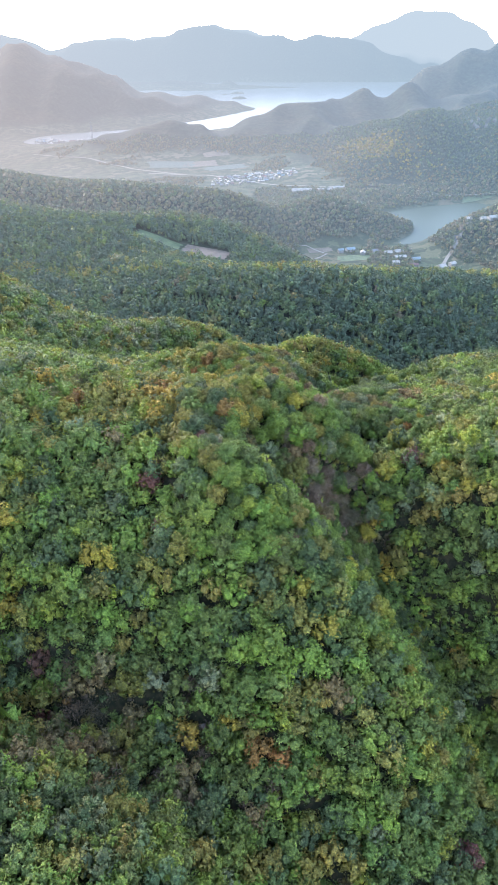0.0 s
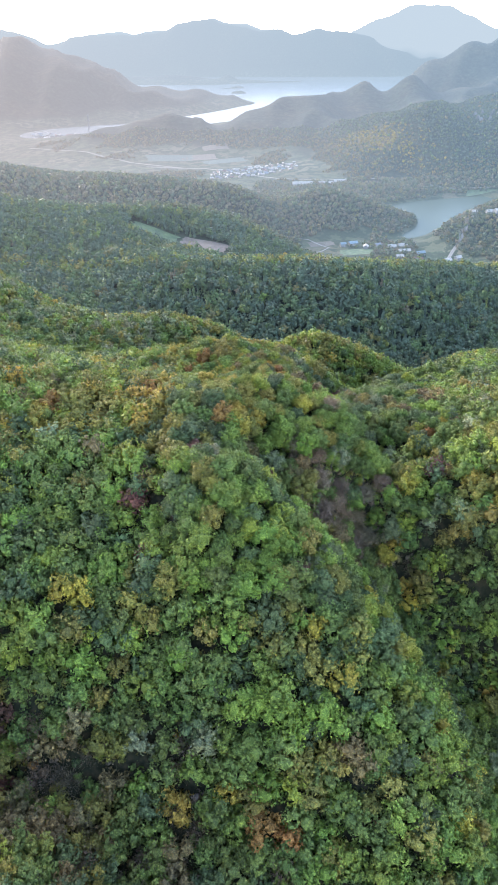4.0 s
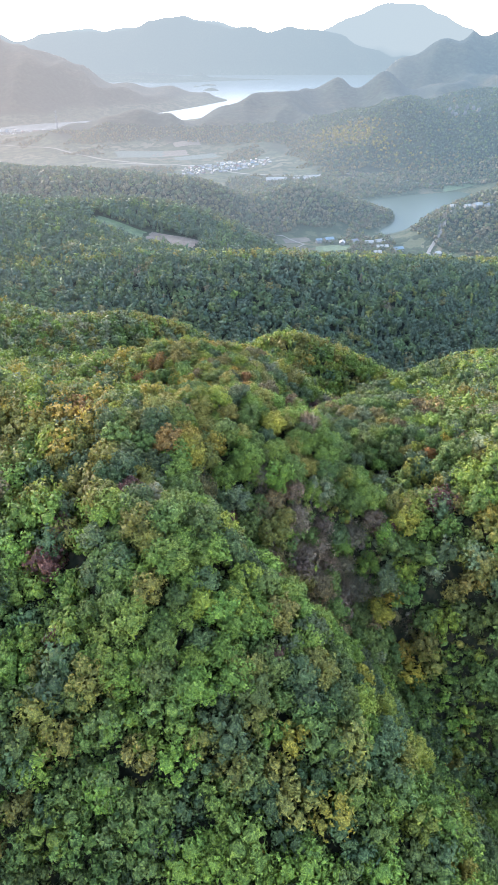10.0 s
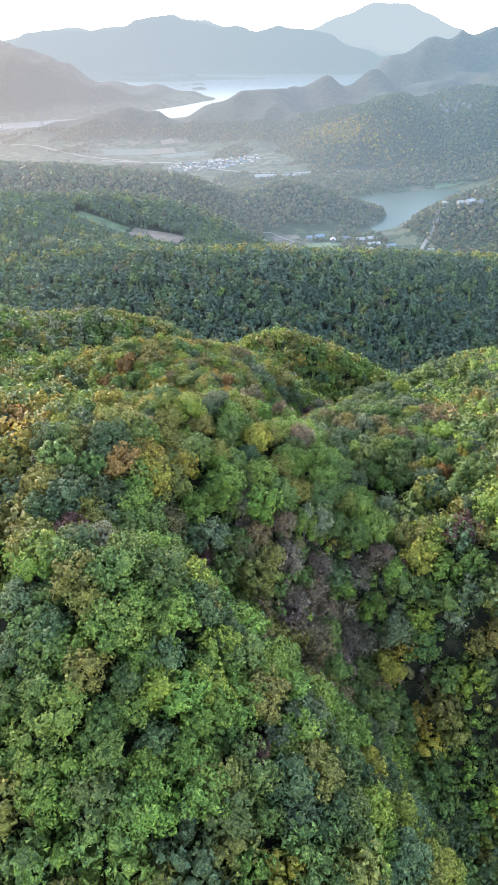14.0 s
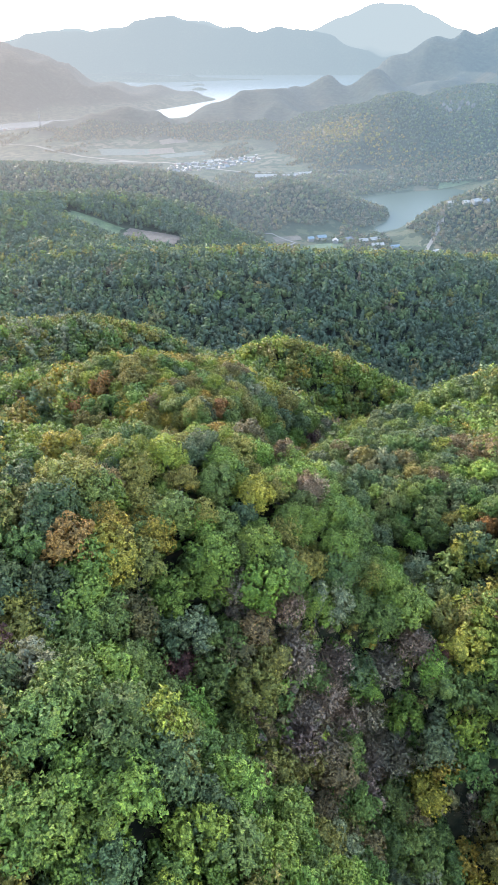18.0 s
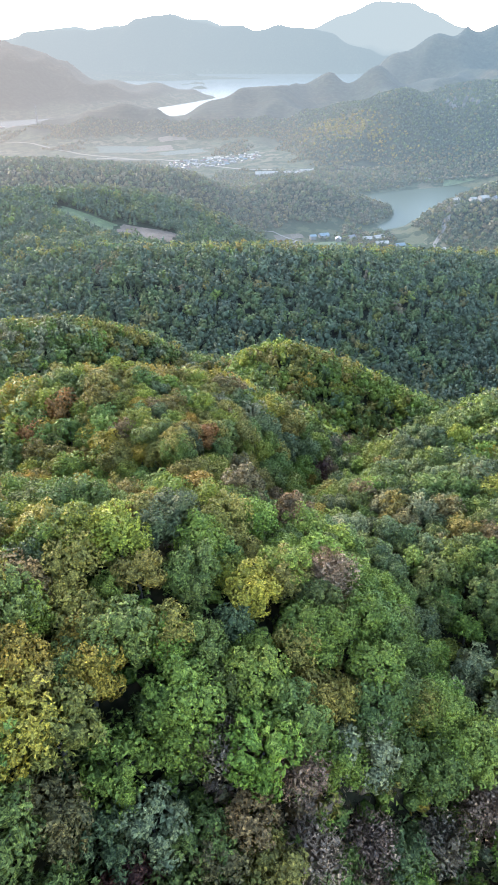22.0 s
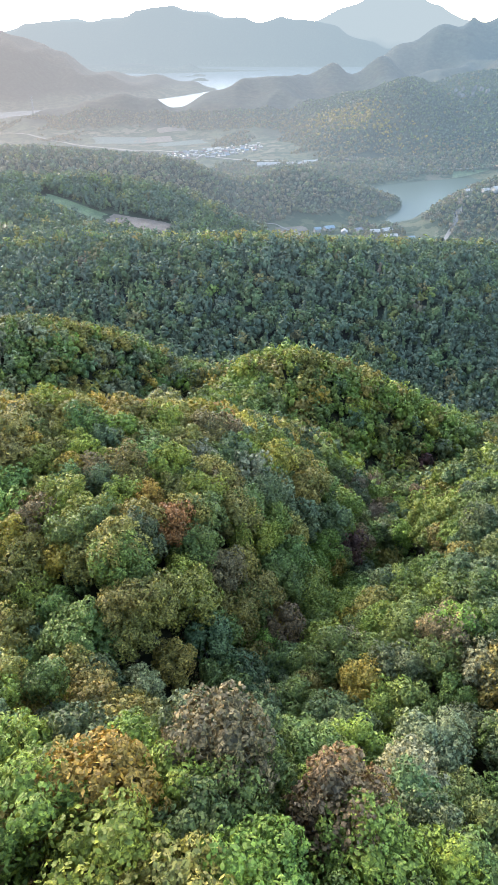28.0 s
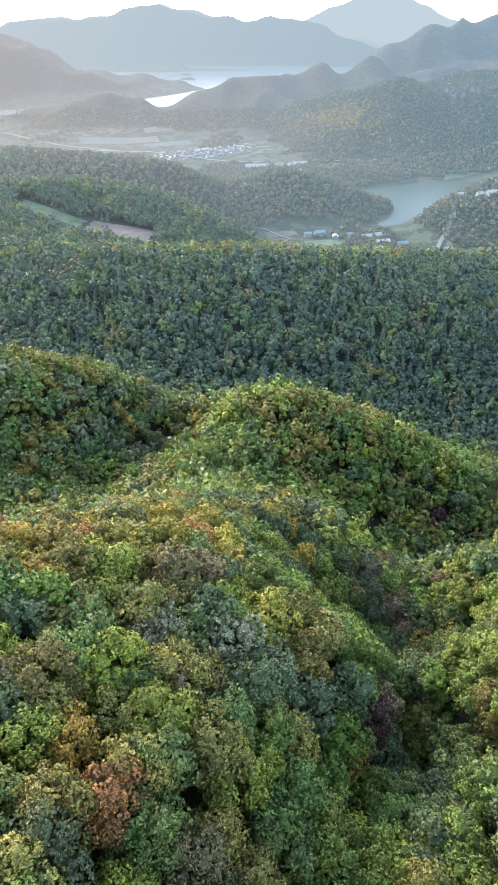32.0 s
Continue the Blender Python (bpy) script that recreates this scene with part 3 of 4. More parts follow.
def bare_crown(seed, radius, height, twigs):
    """Bare twigs spread from the limbs, with a few dead leaves left."""
    rng = np.random.default_rng(seed)
    d = rng.normal(size=(twigs, 3)) + [0, 0, 0.7]
    d /= np.linalg.norm(d, axis=1)[:, None]
    scale = np.array([radius, radius, height * 0.5])
    start = (d + rng.normal(size=(twigs, 3)) * 0.12) * scale * rng.uniform(0.25, 0.9, (twigs, 1))
    way = d + rng.normal(size=(twigs, 3)) * 0.55
    end = start + way / np.linalg.norm(way, axis=1)[:, None] * rng.uniform(0.5, 1.3, (twigs, 1))
    side = np.cross(end - start, rng.normal(size=(twigs, 3)))
    side *= rng.uniform(0.018, 0.042, (twigs, 1)) / np.linalg.norm(side, axis=1)[:, None]
    verts = np.stack([start - side, start + side, end], 1)
    # dead leaves still hanging on every other twig
    spot = end[::2, None] + rng.normal(size=(len(end[::2]), 3, 3)) * 0.13
    verts = np.concatenate([verts, spot]).reshape(-1, 3)
    ways = unit(verts + [0, 0, 1.0])
    verts[:, 2] += height * 0.4
    return verts, np.arange(len(verts)).reshape(-1, 3), ways


def tube(bm, a, b, ra, rb, sides=7):
    """A tapered limb from a to b."""
    a, b = Vector(a), Vector(b)
    q = (b - a).to_track_quat("Z", "Y").to_matrix()
    low = [bm.verts.new(a + q @ Vector((math.cos(t) * ra, math.sin(t) * ra, 0))) for t in np.arange(sides) * math.tau / sides]
    top = [bm.verts.new(b + q @ Vector((math.cos(t) * rb, math.sin(t) * rb, 0))) for t in np.arange(sides) * math.tau / sides]
    for i in range(sides):
        bm.faces.new((low[i], low[(i + 1) % sides], top[(i + 1) % sides], top[i]))
    bm.faces.new(top)


def trunk_mesh(seed, height):
    rng = random.Random(seed)
    bm = bmesh.new()
    fork = Vector((rng.uniform(-0.3, 0.3), rng.uniform(-0.3, 0.3), height * 0.5))
    tube(bm, (0, 0, -1.5), fork, 0.22, 0.15)
    for k in range(4):
        t = k * 1.6 + rng.uniform(-0.4, 0.4)
        tube(bm, fork - Vector((0, 0, rng.uniform(0, 1))), fork + Vector((math.cos(t) * 1.6, math.sin(t) * 1.6, rng.uniform(1.5, 2.8))), 0.1, 0.04, 5)
    me = bpy.data.meshes.new("trunk")
    bm.to_mesh(me)
    bm.free()
    me.materials.append(BARK)
    return me


# colours of leaves
GREEN, BRIGHT, DARK, OLIVE = (0.108, 0.14, 0.036), (0.14, 0.184, 0.033), (0.078, 0.1, 0.04), (0.176, 0.15, 0.036)
LIME, YELLOW, GOLD, ORANGE = (0.18, 0.195, 0.03), (0.26, 0.205, 0.032), (0.24, 0.17, 0.028), (0.23, 0.115, 0.034)
BROWN, MAROON, GREY, MAUVE = (0.152, 0.112, 0.05), (0.105, 0.046, 0.036), (0.168, 0.174, 0.09), (0.165, 0.118, 0.085)
TEAL, PINE = (0.088, 0.118, 0.05), (0.064, 0.086, 0.066)
TONES = [GREEN, BRIGHT, DARK, OLIVE, LIME, YELLOW, GOLD, ORANGE, BROWN, MAROON, GREY, MAUVE, TEAL, PINE]


def tone_weights(x, y):
    """How the kinds of leaf mix from place to place."""
    n = len(x)
    w = np.tile(np.array([40, 24, 13, 14, 4, 0.6, 0.5, 0.2, 0.7, 0.12, 1.6, 0.2, 4, 0.0]), (n, 1))
    def add(mask, **k):
        for name, value in k.items():
            w[:, NAMES.index(name)] += value * mask
    autumn = np.exp(-((x + 30) / 25) ** 2 - ((y - 174) / 12) ** 2)
    add(autumn, olive=130, gold=42, orange=5, brown=12, yellow=10, lime=44)
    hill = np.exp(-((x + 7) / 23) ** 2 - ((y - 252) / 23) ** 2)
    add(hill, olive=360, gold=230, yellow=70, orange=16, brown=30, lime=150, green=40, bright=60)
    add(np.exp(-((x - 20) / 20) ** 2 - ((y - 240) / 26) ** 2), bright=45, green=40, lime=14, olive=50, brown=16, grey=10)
    knob = np.exp(-((x - 38) / 30) ** 2 - ((y - 358) / 24) ** 2)
    add(knob, olive=110, gold=30, lime=110, bright=260, green=90)
    gully = np.exp(-((x - 24) / 10) ** 2 - ((y - 157) / 8) ** 2) + np.exp(-((x + 30) / 22) ** 2 - ((y - 86) / 7) ** 2)
    far_gully = np.exp(-((x - 44 - (y - 275) * 0.3) / 5) ** 2 - ((y - 285) / 25) ** 2)
    add(far_gully, mauve=30, brown=20, dark=60)
    add(np.clip(gully, 0, 1), mauve=240, brown=90, olive=40, maroon=3)
    near_crest = np.exp(-((x - 14) / 24) ** 2 - ((y - 192) / 16) ** 2)
    add(near_crest, bright=190, green=150, lime=30, olive=20)
    add(np.exp(-((x - 14) / 34) ** 2 - ((y - 206) / 8) ** 2), olive=190, brown=130, grey=50, dark=190, teal=90, green=120)
    slope = np.exp(-((x - 4) / 22) ** 2 - ((y - 128) / 20) ** 2)
    add(slope, bright=40, green=20)
    spur = np.exp(-((x - 110) / 55) ** 2 - ((y - 265) / 50) ** 2)
    add(spur, bright=30, green=60, teal=60, dark=30)
    add(np.exp(-((x - 46) / 14) ** 2 - ((y - 232) / 26) ** 2), green=240, teal=140, bright=20, dark=120)
    left = smooth_step(330, 380, y) * smooth_step(20, -20, x)
    add(left, green=110, grey=110, teal=90, olive=60)
    add(left * np.exp(-((y - 398) / 9) ** 2), olive=220, lime=70, gold=8)
    ridge = smooth_step(425, 455, y)
    w *= (1 - 0.88 * ridge)[:, None]
    fringe = np.exp(-((y - 588 - np.maximum(x - 70, 0) * 0.28) / 13) ** 2) * (0.25 + 0.75 * smooth_step(-60, 60, x))
    add(fringe, gold=320, olive=700, lime=300)
    add(ridge, pine=460, teal=170, dark=90, brown=14, olive=8, mauve=4)
    add(smooth_step(900, 1040, y), brown=240, olive=60, mauve=430)
    return w


NAMES = ["green", "bright", "dark", "olive", "lime", "yellow", "gold", "orange", "brown", "maroon", "grey", "mauve", "teal", "pine"]


def pick_tones(x, y, seed):
    rng = np.random.default_rng(seed)
    w = tone_weights(x, y)
    # trees of a kind stand together
    w = w * np.exp(0.75 * np.stack([waves(x * 0.11, y * 0.11, 40 + k, 3) for k in range(len(TONES))], 1))
    c = np.cumsum(w / w.sum(1)[:, None], 1)
    k = (rng.uniform(size=(len(x), 1)) > c).sum(1)
    return np.clip(k, 0, len(TONES) - 1)


def tone_colour(k, seed):
    rng = np.random.default_rng(seed)
    c = np.array(TONES)[k]
    return np.clip(c * rng.uniform(0.8, 1.22, (len(k), 1)) * rng.uniform(0.92, 1.08, (len(k), 3)), 0.01, 0.6)


def evened(c, share=0.55):
    """Tones drawn towards their mean, as far trees look."""
    return c * (1 - share) + c.mean(0) * share


def scatter(x0, x1, y0, y1, step, seed, keep):
    """Places on a shaken, staggered grid."""
    rng = np.random.default_rng(seed)
    gy, gx = np.meshgrid(np.arange(y0, y1, step * 0.87), np.arange(x0, x1, step), indexing="ij")
    gx = gx + (np.arange(gx.shape[0]) % 2)[:, None] * step / 2
    x, y = gx.ravel() + rng.uniform(-0.38, 0.38, gx.size) * step, gy.ravel() + rng.uniform(-0.38, 0.38, gx.size) * step
    ok = keep(x, y)
    return x[ok], y[ok]


def joined_wood(name, x, y, tones, templates, sizes, mat, label, seed, sink=0.6):
    """Many trees as one mesh of kind stuff."""
    rng = np.random.default_rng(seed)
    z = land(x, y) - sink
    pick = rng.integers(0, len(templates), len(x))
    turn = rng.uniform(0, 6.28, len(x))
    V, F, T, N, base = [], [], [], [], 0
    for k, (tv, tf, tn) in enumerate(templates):
        ids = np.where(pick == k)[0]
        if not len(ids):
            continue
        c, s = np.cos(turn[ids])[:, None], np.sin(turn[ids])[:, None]
        sx = sizes[ids][:, None]
        px = (tv[None, :, 0] * c - tv[None, :, 1] * s) * sx + x[ids][:, None]
        py = (tv[None, :, 0] * s + tv[None, :, 1] * c) * sx + y[ids][:, None]
        pz = tv[None, :, 2] * sx * rng.uniform(0.88, 1.15, (len(ids), 1)) + z[ids][:, None]
        V.append(np.stack([px, py, pz], 2).reshape(-1, 3))
        N.append(np.stack([tn[None, :, 0] * c - tn[None, :, 1] * s, tn[None, :, 0] * s + tn[None, :, 1] * c, np.repeat(tn[None, :, 2], len(ids), 0)], 2).reshape(-1, 3))
        F.append((tf[None] + (np.arange(len(ids)) * len(tv))[:, None, None]).reshape(-1, 3) + base)
        T.append(np.repeat(tones[ids], len(tv), axis=0))
        base += len(ids) * len(tv)
    me = mesh_from(name, np.concatenate(V), np.concatenate(F), mat, ("leaf_tone", np.concatenate(T)), np.concatenate(N))
    return tagged(new(name, me), label, "trees", kind="stuff")


def in_view(x, y, spare):
    """The wedge of land that lies before the flight."""
    return np.abs(x - 4 - 0.02 * y) < 26 + spare + 0.37 * np.maximum(y, 0)


def near_part(x, y):
    """The trees over which the flight passes: the spur, the mound and the second hill."""
    return np.where(y < 182, np.abs(x - 10) < 28, np.abs(x - 20) < 40) & (y > 118) & (y < 290)


# the single trees
def crown_meshes(count, seed, *shape):
    made = []
    for k in range(count):
        tv, tf, tn = leafy_crown(seed + k, *shape)
        made.append(mesh_from("crown", tv, tf, LEAVES, None, tn))
    return made


CROWNS = crown_meshes(9, 100, 2.85, 6.6, 8, 84, 1350, 0.34)
CLOSE = crown_meshes(7, 160, 2.85, 6.6, 10, 120, 2500, 0.25, 4)
BARES = []
for k in range(3):
    tv, tf, tn = bare_crown(150 + k, 2.8, 6.2, 1800)
    lv, lf, ln = leafy_crown(155 + k, 2.6, 6.0, 7, 60, 750, 0.22, cores=False)
    tv, tf, tn = np.concatenate([tv, lv]), np.concatenate([tf, lf + len(tv)]), np.concatenate([tn, ln])
    BARES.append(mesh_from("crown", tv, tf, LEAVES, None, tn))
TRUNKS = [trunk_mesh(20 + k, 6.5) for k in range(4)]
SPRAYS = [leafy_crown(200 + k, 3.05, 6.8, 6, 44, 400, 0.48) for k in range(6)]
MIDS = [leafy_crown(250 + k, 3.0, 6.6, 4, 20, 112, 0.85) for k in range(5)]
ROUNDS = [leafy_crown(300 + k, 3.3, 7.6, 3, 14, 66, 1.05) for k in range(6)]
PINES = [pine_crown(400 + k, 2.4, 7.0, 34, 1.1) for k in range(4)]
FARS = [leafy_crown(500 + k, 4.6, 7.6, 1, 8, 22, 2.2) for k in range(4)]


def tree(name, x, y, z, k, size, colour, turn, label, group, bare=False):
    """One tree: an empty at its foot, its trunk and its crown."""
    foot = new(name)
    foot.empty_display_size = 0.5
    foot.matrix_basis = pose(x, y, z, 0, 0, turn) @ Matrix.Scale(size, 4)
    stem = new("trunk", TRUNKS[k % len(TRUNKS)])
    shapes = BARES if bare else CLOSE if (164 < y < 212 and abs(x - 12) < 23) or (212 <= y < 240 and abs(x - 16) < 22) else CROWNS
    head = new("crown", shapes[k % len(shapes)])
    head.location.z = 1.6
    head.color = (*(colour * 1.45 if bare else colour), 1)
    for ob in (stem, head):
        ob.parent = foot
    return tagged(foot, label, "tree", group)


LABELS = {
    "green": "mid-green broadleaf tree with a lobed crown in the wood", "bright": "fresh light-green broadleaf tree with a full round crown", "dark": "deep-green broadleaf tree with dense shady foliage",
    "olive": "olive-green tree beginning to turn brown in autumn", "lime": "yellow-green tree with a bright turning crown", "yellow": "yellow autumn tree among green neighbours",
    "gold": "golden-brown autumn tree on the wooded crest", "orange": "rusty orange autumn tree in the green wood", "brown": "dry brown-leaved tree in the wood",
    "maroon": "dark red autumn tree among green crowns", "grey": "pale grey-green tree with silvery leaves", "mauve": "nearly bare mauve-brown tree in a gully",
    "teal": "blue-green broadleaf tree with a dense crown", "pine": "dark green pine on the ridge"}


SPECIES = {"green": "oak_tree", "olive": "elm_tree", "bright": "chestnut_tree", "lime": "chestnut_tree", "dark": "hornbeam_tree", "teal": "hornbeam_tree", "grey": "willow_tree",
           "yellow": "maple_tree", "gold": "maple_tree", "orange": "maple_tree", "maroon": "maple_tree", "brown": "beech_tree", "mauve": "bare_tree", "pine": "pine_tree"}
# trees that stand out: place and kind
SINGLES = [
    (-13, 149, "maroon"), (10, 124, "maroon"), (18.5, 107, "yellow"), (25, 159, "mauve"), (28, 156, "mauve"), (22, 155, "mauve"), (19, 156, "mauve"), (24, 163, "mauve"),
    (29, 161, "mauve"), (32, 157, "mauve"), (31, 164, "mauve"), (27, 152, "mauve"), (-5, 165, "mauve"), (22, 180, "mauve"), (-1, 178, "lime"), (2.5, 178.5, "lime"), (15, 158, "olive"), (13, 155, "olive"),
    (36, 153, "yellow"), (17.7, 244, "grey"), (21, 242.5, "grey"), (34, 248, "brown"), (9, 227, "orange"), (24, 287, "gold"), (9, 191, "gold"), (29, 202, "grey"),
    (14, 194, "brown"), (20, 192, "brown"), (42, 164, "yellow"), (39, 179, "mauve"), (-7, 161, "orange"), (-2, 161, "gold"), (-12, 181, "gold"), (42, 145, "yellow"), (22, 144, "grey"),
    (0, 129, "lime"), (38, 157, "grey"), (-5, 173, "brown"), (-23, 181, "gold"), (-30, 179, "gold"), (-47, 162, "lime"), (-27, 149, "lime")]
SINGLES += [(37.5, 110, "mauve"), (33.6, 146, "grey"), (38, 181, "grey"), (41, 183, "grey"), (32, 245, "maroon"), (14, 259, "orange"), (20.4, 222.3, "brown"), (27, 210.6, "yellow"), (-50, 103, "maroon"), (-44, 80, "brown"), (-51, 94, "bright"), (-14, 89, "mauve"), (-10, 87, "mauve"), (2, 87, "orange"), (7, 86, "orange"), (44, 76, "lime"), (51, 77, "maroon"), (-4, 166, "gold"), (-3, 162, "yellow"), (-1, 159, "brown"), (13, 216, "teal"), (16, 215, "teal"), (6, 223, "dark"), (11, 221, "lime"), (18, 225, "olive"), (31, 224, "olive"), (-57, 115, "lime"), (-61, 139, "lime"), (-41, 94, "mauve"), (-43, 98, "mauve")]


def set_singles(x, y, k, size, reach=3.2):
    """Gives the tree that stands nearest to each single tree's place its kind and full height, and moves it there."""
    for sx, sy, kind in SINGLES:
        d = (x - sx) ** 2 + (y - sy) ** 2
        if d.min() < reach ** 2:
            i = d.argmin()
            x[i], y[i], k[i], size[i] = sx, sy, NAMES.index(kind), max(size[i], 0.97)


def thicket(x, y):
    """Open slopes overgrown with creepers and low shrubs."""
    spots = ((60, 233, 11, 8), (71, 246, 12, 9), (8, 348, 14, 9), (24, 352, 9, 6), (50, 140, 6, 7), (56, 131, 6, 7))
    return np.any([((x - a) / ra) ** 2 + ((y - b) / rb) ** 2 < 1 for a, b, ra, rb in spots], axis=0)


def plant_near():
    def low(x, y):
        return near_part(x, y) & (y < 172) & ~thicket(x, y)
    x, y = scatter(-30, 64, 110, 180, 3.6, 3, low)
    cx, cy = scatter(-30, 64, 172, 300, 3.35, 4, lambda x, y: near_part(x, y) & ~thicket(x, y))
    size = np.random.default_rng(9).uniform(0.76, 1.16, len(x) + len(cx))
    size[len(x):] *= 0.8
    x, y = np.concatenate([x, cx]), np.concatenate([y, cy])
    size *= 1 + 0.15 * smooth_step(207, 214, y)
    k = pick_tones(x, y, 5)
    set_singles(x, y, k, size)
    c = tone_colour(k, 6)
    z = land(x, y)
    rng = np.random.default_rng(10)
    for i in range(len(x)):
        kind = NAMES[k[i]]
        tree(SPECIES[kind], x[i], y[i], z[i] - 0.4, int(rng.integers(0, 36)), size[i], c[i], rng.uniform(0, 360), LABELS[kind], "trees of the spur", kind == "mauve")
    return len(x)


N_NEAR = plant_near()


def plant_woods():
    def slope(x, y):
        return in_view(x, y, 4) & ~near_part(x, y) & ~thicket(x, y)
    for y0, y1, shapes, seed, name in ((40, 290, SPRAYS, 13, "slope_wood"), (290, 425, MIDS, 113, "hollow_wood")):
        x, y = scatter(-190, 230, y0, y1, 3.9 if y0 < 100 else 4.2, seed, slope)
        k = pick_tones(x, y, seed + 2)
        rng = np.random.default_rng(seed + 3)
        size = rng.uniform(0.8, 1.2, len(x))
        set_singles(x, y, k, size)
        bare = k == NAMES.index("mauve")
        joined_wood("bare_wood", x[bare], y[bare], tone_colour(k[bare], seed + 6), [bare_crown(170 + j, 2.7, 6.2, 420) for j in range(3)], size[bare], WOOD_LEAVES, "thin grey-brown trees that have dropped their leaves", seed + 7, -0.8)
        x, y, k, size = x[~bare], y[~bare], k[~bare], size[~bare]
        joined_wood(name, x, y, tone_colour(k, seed + 4), shapes, size, WOOD_LEAVES, "dense mixed broadleaf wood in early autumn colours on the slopes", seed + 5, 0.6)
    x, y = scatter(-330, 420, 425, 760, 5.1, 23, lambda x, y: in_view(x, y, 5) & ~((np.abs(x + 46) < 28) & (np.abs(y - 688 - (x + 46) * -0.35) < 19)) & ~((np.abs(x + 98) < 28) & (np.abs(y - 706 - (x + 98) * -0.4) < 15)))
    k = pick_tones(x, y, 25)
    rng = np.random.default_rng(26)
    conifer = rng.uniform(size=len(x)) < 0.2
    for mask, name, shapes, label in ((conifer, "ridge_pines", PINES, "dark pines on the shaded ridge across the valley"), (~conifer, "ridge_wood", ROUNDS, "dull green wood covering the ridge across the valley")):
        joined_wood(name, x[mask], y[mask], evened(tone_colour(k[mask], 27) * 1.12, 0.4), shapes, rng.uniform(0.85, 1.3, mask.sum()), FAR_LEAVES, label, 28)
    def hills(x, y):
        h = land(x, y)
        hedge = waves(x * 0.035, y * 0.035, 34, 4) > 0.4
        shore = ((x > 170) & (x < 440) & (y > 1305 + 0.3 * (x - 245)) & (y < 1420)) | (((x - 190) / 115) ** 2 + ((y - 1165) / 85) ** 2 < 1)
        return in_view(x, y, 8) & (h > 10.5) & (shore | (h > 19 + 6 * waves(x * 0.02, y * 0.02, 33, 3)) | hedge)
    x, y = scatter(-640, 700, 760, 1480, 7.8, 33, hills)
    k = pick_tones(x, y, 35)
    rng = np.random.default_rng(36)
    joined_wood("far_wood", x, y, evened(tone_colour(k, 37)), FARS, rng.uniform(0.65, 1.1, len(x)), FAR_LEAVES, "hazy woods on the low hills before the valley", 38)
    def mountains(x, y):
        h = land(x, y)
        open_land = ((np.abs(x - 10) < 110) & (np.abs(y - 1620) < 110)) | ((np.abs(x + 140) < 145) & (np.abs(y - 1850) < 130))
        return in_view(x, y, 10) & ((h > 26 + 6 * waves(x * 0.02, y * 0.02, 33, 3)) | ((waves(x * 0.03, y * 0.03, 34, 4) > 0.35) & (h > 8) & (y < 2250) & ~open_land))
    for y0, y1, step, big, seed in ((1480, 2080, 9.0, 0.88, 93),):
        x, y = scatter(-600, 1200, y0, y1, step, seed, mountains)
        rng = np.random.default_rng(seed + 3)
        k = rng.choice([NAMES.index("pine"), NAMES.index("teal"), NAMES.index("dark"), NAMES.index("brown")], len(x), p=[0.6, 0.16, 0.2, 0.04])
        # gold leaf tones stand in for the sunlight on the spur
        k[rng.uniform(size=len(x)) < 0.9 * np.exp(-((x - 300 + (y - 1700) * 0.5) / 60) ** 2 - ((y - 1720) / 130) ** 2)] = NAMES.index("gold")
        k[(land(x, y) < 30 + 25 * rng.uniform(size=len(x))) & (rng.uniform(size=len(x)) < 0.75)] = NAMES.index("brown")
        joined_wood("mountain_wood", x, y, evened(tone_colour(k, seed + 4) * 0.85, 0.2), FARS, rng.uniform(0.75, 1.25, len(x)) * big, FAR_LEAVES, "blue-green hazy woods covering the mountain slopes", seed + 5, 2.6)


plant_woods()


def plant_outer_wood():
    """The wood goes on to both sides of the valley below the flight and behind its start."""
    x, y = scatter(-230, 260, -40, 425, 6.2, 83, lambda x, y: (np.abs(x) < 0.6 * (y + BACK)) & ~(in_view(x, y, 3) & (y > 40)))
    k = pick_tones(x, y, 85)
    rng = np.random.default_rng(86)
    joined_wood("outer_wood", x, y, tone_colour(k, 87), FARS, rng.uniform(0.9, 1.25, len(x)), WOOD_LEAVES, "mixed wood on the slopes beside the valley", 88)


plant_outer_wood()


def plant_undergrowth():
    """Shrubs and saplings between the stems."""
    x, y = scatter(-60, 80, 55, 300, 2.55, 63, lambda x, y: in_view(x, y, -4))
    gx, gy = scatter(0, 46, 143, 176, 1.5, 64, lambda x, y: ((x - 24) / 22) ** 2 + ((y - 159 - (x - 24) * 0.2) / 13) ** 2 < 1)
    x, y = np.concatenate([x, gx]), np.concatenate([y, gy])
    k = pick_tones(x, y, 65)
    rng = np.random.default_rng(66)
    tufts = [leafy_crown(600 + j, 1.7, 3.0, 1, 7, 26, 0.55) for j in range(3)]
    joined_wood("undergrowth", x, y, tone_colour(k, 67), tufts, rng.uniform(0.6, 1.0, len(x)) * (1 + 0.6 * np.exp(-((x - 22) / 16) ** 2 - ((y - 154) / 9) ** 2)), WOOD_LEAVES, "dull green shrubs and saplings under the trees", 68, 0.3)


plant_undergrowth()


def plant_thickets():
    x, y = scatter(-12, 90, 120, 365, 1.7, 73, thicket)
    rng = np.random.default_rng(74)
    k = rng.choice([NAMES.index(q) for q in ("bright", "green", "bright", "lime", "teal", "gold")], len(x), p=[0.34, 0.3, 0.16, 0.06, 0.11, 0.03])
    tufts = [leafy_crown(700 + j, 1.55, 2.8, 2, 12, 84, 0.48) for j in range(4)]
    joined_wood("creeper_thicket", x, y, tone_colour(k, 75), tufts, rng.uniform(0.7, 1.35, len(x)), WOOD_LEAVES, "bright green creepers and shrubs smothering an open slope", 76, 0.3)


plant_thickets()


